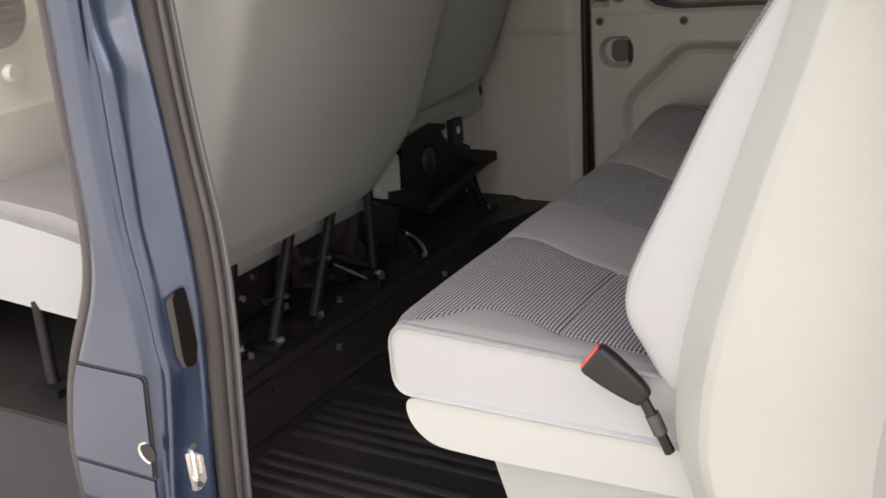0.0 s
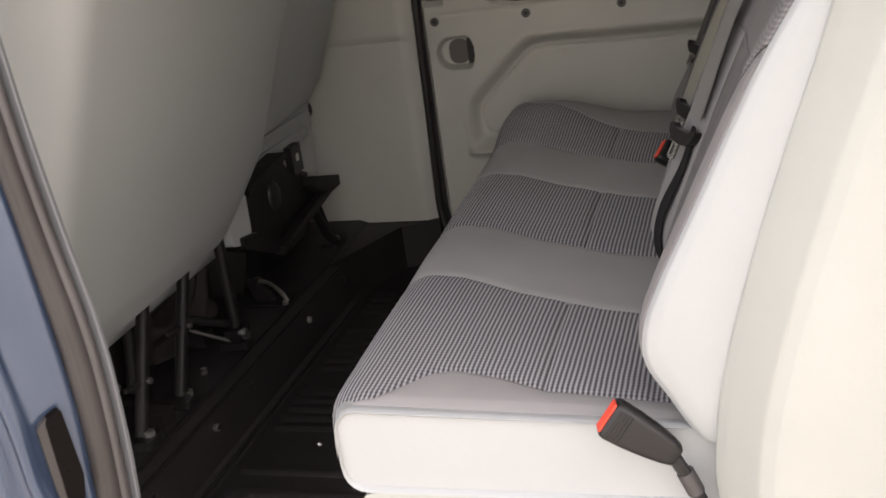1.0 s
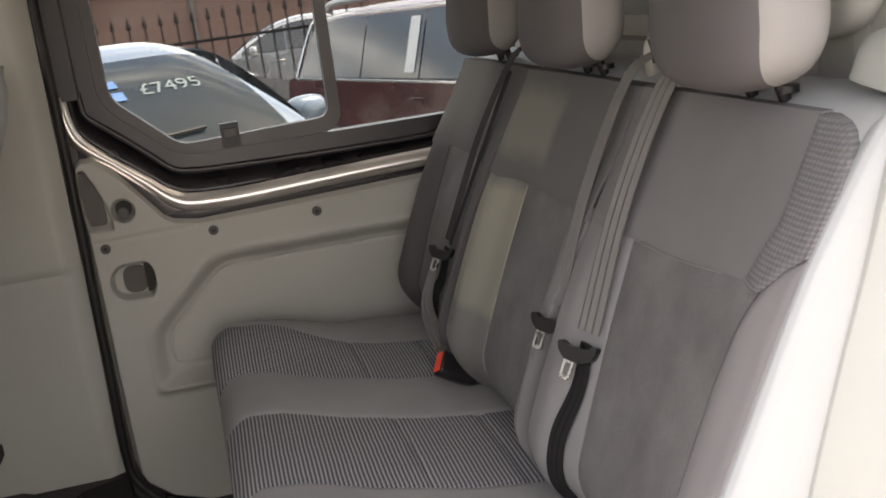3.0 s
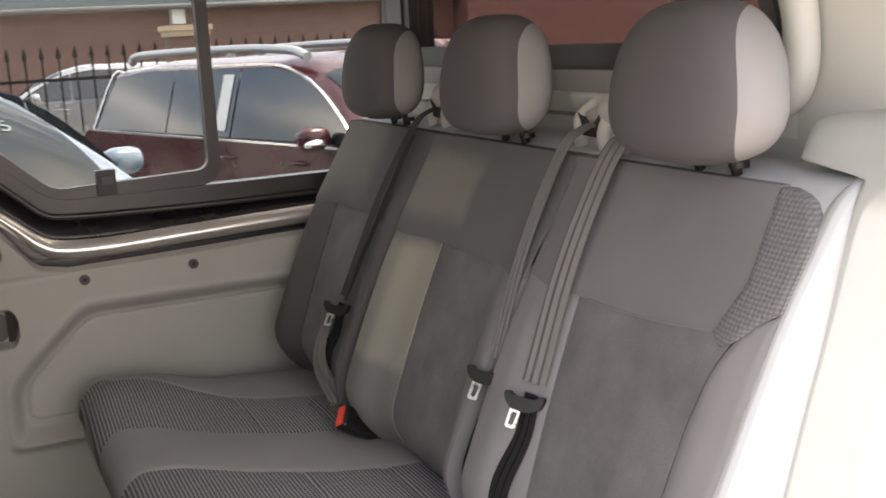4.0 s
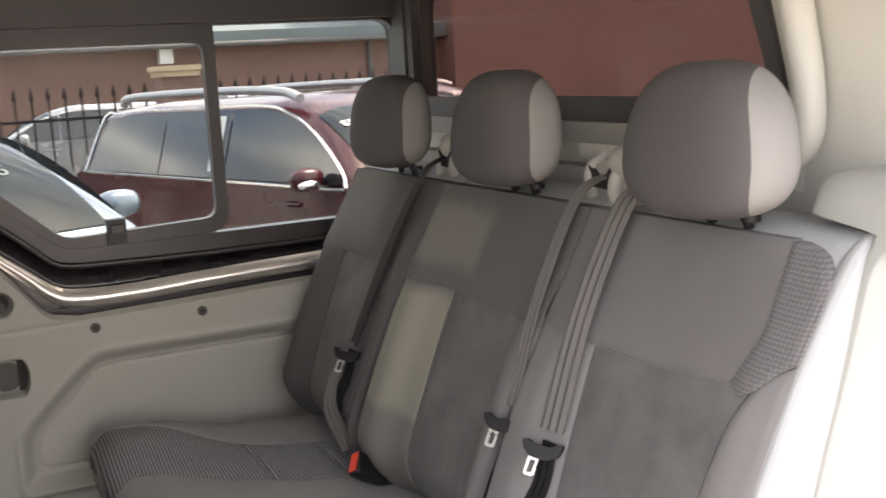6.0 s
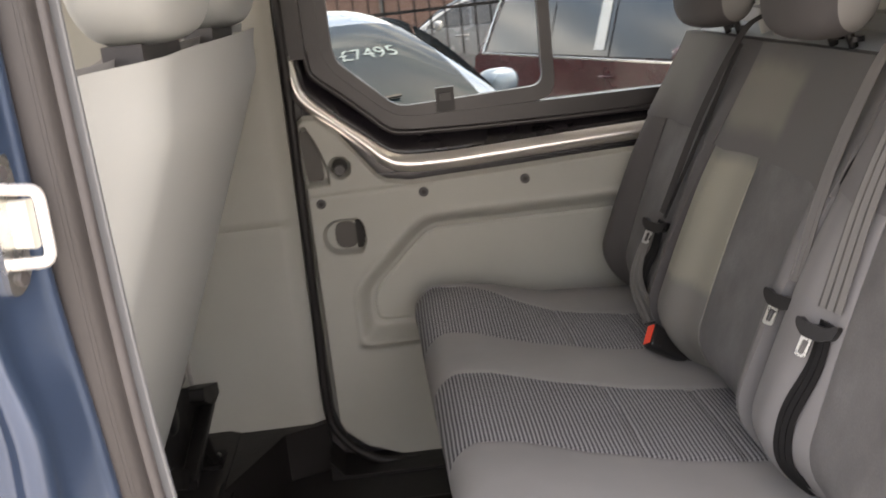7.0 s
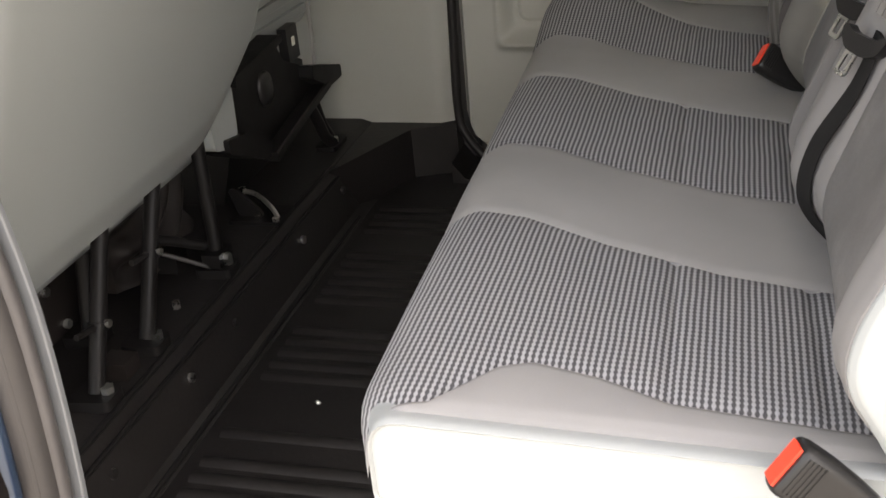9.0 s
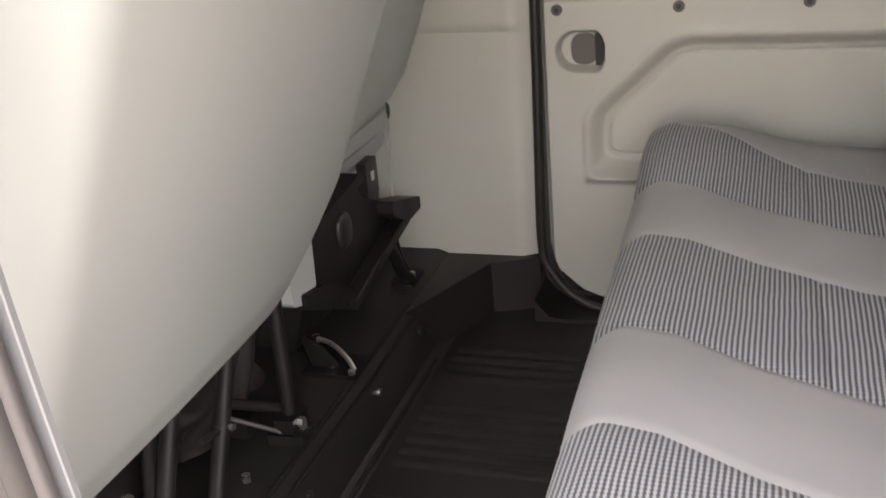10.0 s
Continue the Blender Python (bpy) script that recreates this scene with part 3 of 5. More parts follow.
# bulkhead behind the bench, with a window
bulk = thing("bulkhead", (0.8, 0.7, 0.0), "pale moulded bulkhead with a window behind the bench", "bulkhead", kind="structure")
B_OUT = rounded([(-0.22, -0.05), (1.58, -0.05), (1.58, 1.42), (-0.22, 1.42)], 0.001, 5)
B_IN = rounded([(0.222, 1.095), (1.465, 1.095), (1.465, 1.39), (0.315, 1.39)], 0.05, 5)
part("panel", ring(B_OUT, B_IN, "x", 0.785, 0.835, 0.012), PALE, bulk)
R_OUT = rounded([(0.203, 1.072), (1.478, 1.072), (1.478, 1.41), (0.300, 1.41)], 0.06, 5)
R_IN = rounded([(0.240, 1.118), (1.450, 1.118), (1.450, 1.38), (0.337, 1.38)], 0.05, 5)
part("window_rubber", ring(R_OUT, R_IN, "x", 0.776, 0.80, 0.006), SEAL, bulk, "black rubber round the bulkhead window")
bp = part("pane", box(0.806, 0.811, 0.21, 1.475, 1.08, 1.405, 0), TINT, bulk)
bp.visible_shadow = False
part("corner_trim", box(0.770, 0.7835, 1.482, 1.548, 1.002, 1.415, 0.006), SEAL, bulk, "dark trim in the far corner")
# moulded surround of the window's near end
part("window_surround", tube(smooth_path([(0.775, 0.70, 1.030), (0.772, 0.40, 1.030), (0.765, 0.225, 1.034), (0.759, 0.164, 1.068), (0.757, 0.160, 1.15), (0.760, 0.190, 1.28), (0.764, 0.218, 1.42)], 6), 0.023, 12, (1, 0, 0)), PALE, bulk)
# both ledges take their shade from the greyer colour
part("ledge", box(0.74, 0.80, 0.30, 1.46, 0.93, 1.000, 0.012), LEDGE, bulk, "ledge behind the bench, greyed for shade")
part("upper_ledge", box(0.752, 0.784, 0.26, 1.46, 1.040, 1.076, 0.010), LEDGE, bulk)
# side wing that wraps the near end of the bench
WING = smooth_path([(0.62, 0, -0.10), (0.575, 0, 0.06), (0.535, 0, 0.19), (0.512, 0, 0.25), (0.489, 0, 0.33), (0.488, 0, 0.40), (0.500, 0, 0.49), (0.528, 0, 0.605), (0.565, 0, 0.73), (0.598, 0, 0.83), (0.626, 0, 0.921), (0.644, 0, 0.963), (0.655, 0, 0.980), (0.664, 0, 0.996), (0.674, 0, 1.018), (0.692, 0, 1.032), (0.74, 0, 1.036), (0.82, 0, 1.036)], 6)


def wing_point(u, v):
    p = WING[min(len(WING) - 1, round(u * (len(WING) - 1)))]
    vs = [0, 0.12, 0.2, 0.28, 0.4, 0.58, 0.68, 0.78, 0.9, 1.0]
    k = interp(v, vs, [0.14, 0.010, 0.001, 0.002, 0.012, 0.048, 0.064, 0.10, 0.26, 0.30])
    y = interp(v, vs, [-0.036, -0.042, -0.052, -0.062, -0.074, -0.112, -0.121, -0.126, -0.134, -0.25])
    out = 0.16 * smooth01(0.93, 1.02, p.z) ** 1.5 * smooth01(0.2, 0.4, v)
    y += 0.105 * smooth01(0.974, 0.990, p.z) * smooth01(0.30, 0.16, v)
    return (p.x + k, max(y - out, -0.25), p.z - 0.25 * k * smooth01(0.95, 1.02, p.z))


part("side_wing", sheet(wing_point, len(WING) - 1, 72), WINGP, bulk, "rounded pale wing beside the bench")


def pillar_point(u, v):
    z = 0.99 + 0.43 * v
    return (0.7845 - 0.006 * math.sin(math.pi * u) + 0.20 * (1 - u) ** 1.8, -0.235 + 0.46 * u, z)


part("corner_column", sheet(pillar_point, 24, 16, (0.06, 0, 0)), COLUMN, bulk, "curved pale column in the corner")

# near door pillar of the van, between front door and sliding door
bpil = thing("door_pillar", (-0.4, -0.2, -0.1), "blue painted door pillar between the front and sliding doors", "door pillar", kind="structure")


def eased(z, zs, xs, w=0.07):
    """Interpolation with its corners rounded off."""
    return sum(interp(z + w * (k / 4 - 1), zs, xs) * (5 - abs(k - 4)) for k in range(9)) / 25


OUTX = ([-0.3, 0.10, 0.18, 0.307, 0.373, 0.477, 0.571, 0.676, 0.946, 1.42], [-0.600, -0.595, -0.592, -0.555, -0.520, -0.466, -0.448, -0.447, -0.438, -0.445])
GROOVE = ([-0.3, 0.105, 0.222, 0.35, 0.464, 0.576, 0.717, 0.81, 0.945, 1.42], [-0.410, -0.389, -0.375, -0.362, -0.361, -0.374, -0.376, -0.374, -0.364, -0.366])
BEAD_A = ([-0.3, 0.10, 0.25, 0.34, 0.39, 0.462, 0.592, 0.70, 0.836, 0.893, 0.944, 1.42], [-0.385, -0.372, -0.345, -0.331, -0.341, -0.343, -0.357, -0.357, -0.352, -0.360, -0.357, -0.358])
BEAD_B = ([-0.3, 0.099, 0.249, 0.34, 0.39, 0.487, 0.595, 0.697, 0.839, 0.90, 0.95, 1.42], [-0.376, -0.361, -0.333, -0.318, -0.326, -0.326, -0.336, -0.333, -0.331, -0.344, -0.345, -0.345])
INNER = ([-0.3, 0.121, 0.28, 0.451, 0.564, 0.703, 0.83, 0.936, 1.42], [-0.350, -0.330, -0.309, -0.293, -0.295, -0.302, -0.313, -0.325, -0.334])
SEALX = ([-0.3, 0.168, 0.372, 0.558, 0.627, 0.774, 0.931, 1.42], [-0.320, -0.287, -0.265, -0.260, -0.268, -0.281, -0.290, -0.300])


def jamb_point(u, v):
    """Outer face, groove, rounded bead, then the inner face that ends in a rolled flange."""
    z = -0.3 + 1.72 * v
    xo, g, ba, bb, e = eased(z, *OUTX, 0.05), eased(z, *GROOVE, 0.05), eased(z, *BEAD_A, 0.018), eased(z, *BEAD_B, 0.018), eased(z, *INNER)
    prof = [(xo, -0.12), (xo + 0.003, -0.168), (xo + 0.009, -0.186), (xo + 0.022, -0.193), (xo * 0.6 + g * 0.4, -0.194), (xo * 0.25 + g * 0.75, -0.194), (g - 0.008, -0.1935), (g - 0.002, -0.190), (g + 0.002, -0.184), (g * 0.7 + ba * 0.3, -0.178), (g * 0.3 + ba * 0.7, -0.1765),
            (ba - 0.001, -0.179), (ba * 0.75 + bb * 0.25, -0.1825), (ba * 0.3 + bb * 0.7, -0.180), (bb - 0.001, -0.172), (bb + 0.001, -0.164), (bb * 0.8 + e * 0.2, -0.155), (bb * 0.5 + e * 0.5, -0.143), (bb * 0.2 + e * 0.8, -0.132), (e - 0.001, -0.127), (e + 0.003, -0.121), (e + 0.003, -0.114), (e - 0.004, -0.106), (e - 0.02, -0.09)]
    k = u * (len(prof) - 1)
    i = min(len(prof) - 2, int(k))
    t = k - i
    a, b, c, d = (prof[max(0, min(len(prof) - 1, i + m))] for m in (-1, 0, 1, 2))

    def spline(n):
        return 0.5 * (2 * b[n] + (c[n] - a[n]) * t + (2 * a[n] - 5 * b[n] + 4 * c[n] - d[n]) * t * t + (3 * b[n] - a[n] - 3 * c[n] + d[n]) * t ** 3)
    return (spline(0), spline(1), z)


part("jamb", sheet(jamb_point, 138, 130), BLUE, bpil)


def seal_path(off, y):
    return smooth_path([(interp(z, *SEALX) + off, y, z) for z in (-0.08, 0.1, 0.25, 0.4, 0.55, 0.7, 0.85, 1.1, 1.36)], 4)


part("inner_seal", sweep(seal_path(-0.025, -0.096), circle(0.019, 14, 1.0), (0, 1, 0)), TAUPE, bpil, "grey-brown rubber door seal")
part("seal_edge", sweep(seal_path(-0.008, -0.088), circle(0.0085, 10), (0, 1, 0)), SEAL, bpil, "dark inner edge of the seal")
part("seal_lip", sweep(seal_path(-0.017, -0.109), circle(0.004, 8), (0, 1, 0)), TAUPE, bpil)
part("inner_trim", sweep(seal_path(-0.004, -0.072), strip(0.008, 0.004), (0, 1, 0)), EDGETRIM, bpil, "pale plastic trim edge")
part("front_seal", sweep(smooth_path([(eased(z, *OUTX, 0.05) - 0.010, -0.172, z) for z in (-0.3, 0.05, 0.15, 0.25, 0.34, 0.42, 0.5, 0.6, 0.8, 1.0, 1.40)], 4), circle(0.012, 10), (0, 1, 0)), SEAL, bpil, "dark front door seal")


def outer_panel(z0, z1, inset, y0, y1, r, cut=0.0):
    """A flat panel of the outer face between its edge and the groove; cut: rounding of its upper inner corner."""
    zs = [z0 + (z1 - z0) * k / 6 for k in range(7)]
    right = [(eased(z, *GROOVE, 0.05) - 0.002 - inset, z) for z in zs]
    left = [(eased(z, *OUTX, 0.05) + 0.018 + inset, z) for z in zs]
    if cut:
        x, z = right.pop()
        right += [(x, z - cut), (x - cut * 0.3, z - cut * 0.3), (x - cut, z)]
    return prism(right + left[::-1], "y", y0, y1, r)


part("flap_gap", outer_panel(0.139, 0.3395, -0.0035, -0.1948, -0.190, 0.0, 0.010), HOLE, bpil)
flap = part("fuel_flap", outer_panel(0.146, 0.336, 0.0, -0.1990, -0.190, 0.004, 0.010), BLUE, bpil, "blue fuel filler flap")
part("flap_catch", tube(smooth_path([(-0.384, -0.199, 0.214), (-0.400, -0.199, 0.206), (-0.405, -0.199, 0.194), (-0.399, -0.199, 0.181), (-0.384, -0.199, 0.173)], 5), 0.0028, 8, (0, 1, 0)), STEEL, flap, "bright crescent catch")
part("flap_notch", disc((-0.384, -0.1970, 0.194), "y", 0.017, -0.003, 18), BLACK, flap)
part("lower_panel", outer_panel(-0.10, 0.136, 0.0, -0.1972, -0.190, 0.003), BLUE, bpil)


def on_jamb(poly, h0, h1, r, o=(-0.310, -0.143), d=(0.594, 0.804)):
    """A plate on the inner face of the pillar: its outline as (along the face, z)."""
    b = prism(poly, "x", h0, h1, r)
    for v in b.verts:
        h, t, z = v.co
        v.co = (o[0] + d[0] * t + d[1] * h, o[1] + d[1] * t - d[0] * h, z)
    return b


lk = part("contact_block", on_jamb(rounded([(-0.010, 0.474), (0.012, 0.483), (0.017, 0.385), (0.010, 0.350), (-0.006, 0.346), (-0.010, 0.36)], 0.006), -0.006, 0.012, 0.003), CONTACT, bpil, "dark brown electrical contact block")
part("contact_rim", on_jamb(rounded([(-0.021, 0.466), (-0.006, 0.478), (-0.006, 0.346), (-0.014, 0.350), (-0.019, 0.37)], 0.005), -0.006, 0.010, 0.003), TAUPE, lk, "grey-brown rim")
for k in range(4):
    z = 0.388 + 0.021 * k
    part("pin", on_jamb(rounded([(-0.003, z), (0.003, z), (0.003, z + 0.010), (-0.003, z + 0.010)], 0.002), 0.011, 0.0128, 0.0006), CONTACT, lk)


def striker(o, d, z0, reach):
    """Steel plate with a rectangular loop that stands out from it for the door's latch."""
    def at(t, h, z):
        return Vector((o[0] + d[0] * t + d[1] * h, o[1] + d[1] * t - d[0] * h, z))
    st = part("striker", on_jamb(rounded([(-0.015, z0 + 0.030), (-0.006, z0 + 0.048), (0.012, z0 + 0.052), (0.015, z0 + 0.030), (0.015, z0 - 0.036), (0.002, z0 - 0.050), (-0.013, z0 - 0.050)], 0.007), -0.005, 0.004, 0.0025, o, d), STEEL, bpil, "bright steel door striker")
    loop = [at(-0.004, -0.004, z0 + 0.028), at(-0.004, reach, z0 + 0.026), at(-0.004, reach, z0 - 0.026), at(-0.004, -0.004, z0 - 0.028)]
    path = []
    for k in range(4):
        p, a, c = loop[k], loop[k - 1], loop[(k + 1) % 4]
        sa, sc = p + (a - p).normalized() * 0.009, p + (c - p).normalized() * 0.009
        path += [(1 - t) ** 2 * sa + 2 * t * (1 - t) * p + t * t * sc for t in (0, 0.25, 0.5, 0.75, 1)]
    part("loop", sweep(path, circle(0.0046, 10), (0, 1, 0), closed=True), BRIGHT, st, "rounded steel loop")
    part("catch_pad", on_jamb(rounded([(0.001, z0 - 0.018), (0.009, z0 - 0.018), (0.009, z0 + 0.018), (0.001, z0 + 0.018)], 0.003), 0.003, reach * 0.55, 0.002, o, d), PALE, st, "pale plastic pad")
    for dz in (0.038, -0.039):
        part("bolt", on_jamb([(0.001 + 0.006 * math.cos(a * math.pi / 3), z0 + dz + 0.006 * math.sin(a * math.pi / 3)) for a in range(6)], 0.003, 0.007, 0.0008, o, d), SEAL, st)


striker((-0.3395, -0.143), (0.477, 0.879), 0.152, 0.014)
striker((-0.337, -0.146), (0.31, 0.951), 0.990, 0.036)

# ---- rear bench seat ----
bench = thing("bench_seat", (0.3, 0.7, 0.0), "three-place rear bench in grey ribbed cloth and white vinyl", "bench seat")
EX = [0.0, 0.04, 0.10, 0.20, 0.33, 0.42, 0.50]
ES = [0.0, 0.014, 0.0, -0.062, -0.115, -0.130, -0.135]
NEAR_X = [0.0, 0.07, 0.094, 0.124, 0.155, 0.221, 0.284, 0.42, 0.5]
NEAR_Y = [-0.012, 0.002, 0.031, 0.068, 0.080, 0.064, 0.036, 0.028, 0.028]
EDGES = [lambda x: -0.021, lambda x: interp(x, NEAR_X, NEAR_Y)] + [lambda x, a=a, k=k: a + k * interp(x, EX, ES) for a, k in ((0.392, 0.95), (0.620, 1.05), (0.925, 1.2), (1.150, 1.3), (1.405, 1.5))] + [lambda x: 1.425]


def cushion_z(x, y):
    z = 0.424 - 0.018 * x / 0.45 + 0.004 * math.sin(math.pi * min(1, max(0, x / 0.45)))
    if x < 0.055:
        z -= 0.055 * (1 - math.sqrt(max(0, 1 - ((0.055 - x) / 0.056) ** 2)))
    z += 0.032 * smooth01(1.10, 1.35, y) * smooth01(0.30, 0.12, x)
    for e in (-0.020, 1.41):
        d = abs(y - e)
        if d < 0.02:
            z -= 0.004 * (1 - d / 0.02)
    return z


def corner(x, y):
    """The near front corner of the cushion is rounded in plan."""
    return (0.024 * smooth01(0.06, -0.035, y) ** 1.5 - 0.011) * smooth01(0.08, 0.0, x)


def panel_between(lo, hi, seam):
    def fn(u, v):
        x = -0.001 + 0.50 * v ** 1.25
        a, b = lo(max(0, x)), hi(max(0, x))
        y = a + (b - a) * u
        drop = 0.0025 * (1 - smooth01(0, 0.008, min(u, 1 - u) * (b - a)))
        if seam:
            drop += 0.005 * math.exp(-((x - 0.280) / 0.005) ** 2) + 0.005 * math.exp(-((x - 0.420) / 0.005) ** 2)
        return (x - 0.003 - 0.038 * y / 1.3 + corner(x, y), y, cushion_z(x, y) - drop + 0.0025 * math.sin(math.pi * u))
    return fn


def cushion_body():
    prof = rounded([(0.004, 0.300), (0.56, 0.300), (0.56, 0.395), (0.004, 0.415)], 0.04, 5)
    b = bmesh.new()
    rows = []
    for y, k in ((-0.029, 0.86), (-0.034, 0.91), (-0.036, 0.955), (-0.033, 0.985), (-0.026, 1.0), (-0.014, 1.0), (0.02, 1.0), (0.06, 1.0), (0.3, 1.0), (0.7, 1.0), (1.1, 1.0), (1.42, 1.0), (1.435, 0.97), (1.44, 0.9)):
        rows.append([b.verts.new((0.28 + (px - 0.28) * (0.92 + 0.08 * k) - 0.002 - 0.038 * y / 1.3 + corner(px, y), y, 0.358 + (pz - 0.358) * k + (0.010 * smooth01(-0.004, -0.020, y) if pz > 0.36 else 0.0))) for px, pz in prof])
    n = len(prof)
    for i in range(len(rows) - 1):
        for j in range(n):
            b.faces.new((rows[i][j], rows[i][(j + 1) % n], rows[i + 1][(j + 1) % n], rows[i + 1][j]))
    b.faces.new(rows[0])
    b.faces.new(list(reversed(rows[-1])))
    return b


part("cushion", cushion_body(), VINYL, bench, "white vinyl cushion edge")
for k in range(7):
    striped = k % 2 == 1
    part("cushion_insert" if striped else "cushion_band", sheet(panel_between(EDGES[k], EDGES[k + 1], striped), 26, 90, (0, 0, -0.02)), RIBBED if striped else PLAIN, bench, "dark ribbed cloth insert" if striped else "plain grey cloth band")
part("piping", tube([(-0.004 - 0.038 * y / 1.3, y, 0.376) for y in (0.04, 0.35, 0.7, 1.05, 1.42)], 0.003, 8), VINYL, bench, "white front piping")
part("skirt", prism(rounded([(0.032, 0.297), (0.60, 0.297), (0.60, 0.225), (0.20, 0.213), (0.075, 0.216), (0.036, 0.25)], 0.03, 4), "y", -0.028, 1.43, 0.008), SKIRT, bench, "ivory plastic seat skirt")
part("pedestal", prism([(0.150, 0.22), (0.62, 0.22), (0.62, 0.0), (0.215, 0.0)], "y", 0.02, 1.38, 0.012), SKIRT, bench, "ivory plastic pedestal")
SEATS = (0.187, 0.695, 1.20)


def tuck(z):
    """How far the foot of a backrest curves back under."""
    return 0.10 * (max(0.0, 0.52 - z) / 0.12) ** 2


EDGE_Z = [0.36, 0.393, 0.44, 0.465, 0.49, 0.52, 0.55, 0.595, 0.676, 0.77, 0.84, 0.925, 0.95, 0.97]
EDGE_X = [0.505, 0.476, 0.446, 0.428, 0.415, 0.412, 0.418, 0.437, 0.476, 0.520, 0.556, 0.608, 0.626, 0.650]


def back_x(y, z, c):
    x = main_x(y, z, c)
    if y < 0.09:
        k = smooth01(0.09, -0.03, y)
        x += (interp(z, EDGE_Z, EDGE_X) - x) * k
    return x


def main_x(y, z, c):
    x = 0.398 + (z - 0.47) * 0.4516
    w = abs(y - c) / 0.25
    x += 0.010 * (1 - min(1, w) ** 2) - 0.012 * smooth01(0.55, 0.95, w) * smooth01(0.95, 0.7, z)
    x -= 0.012 * math.sin(math.pi * min(1, max(0, (z - 0.45) / 0.5)))
    x -= 0.014 * math.exp(-((w - 0.78) / 0.16) ** 2) * smooth01(0.92, 0.75, z)
    return x + tuck(z)


def back_panel(name, c, ya, yb, za, zb, mat, label, nu=14, nv=26, lift=0.0, groove=0.003):
    """A cloth panel on a backrest: sides ya(z), yb(z), ends za(s), zb(s) with s across."""
    def fn(u, v):
        z = za(u) + (zb(u) - za(u)) * v
        y = ya(z) + (yb(z) - ya(z)) * u
        d = min(u * abs(yb(z) - ya(z)), (1 - u) * abs(yb(z) - ya(z)), v * (zb(u) - za(u)), (1 - v) * (zb(u) - za(u)))
        return (back_x(y, z, c) + groove * (1 - smooth01(0, 0.010, d)) - 0.004 - lift, y, z)
    part(name, sheet(fn, nu, nv, (0.025, 0, 0)), mat, bench, label)


def const(v):
    return lambda _: v


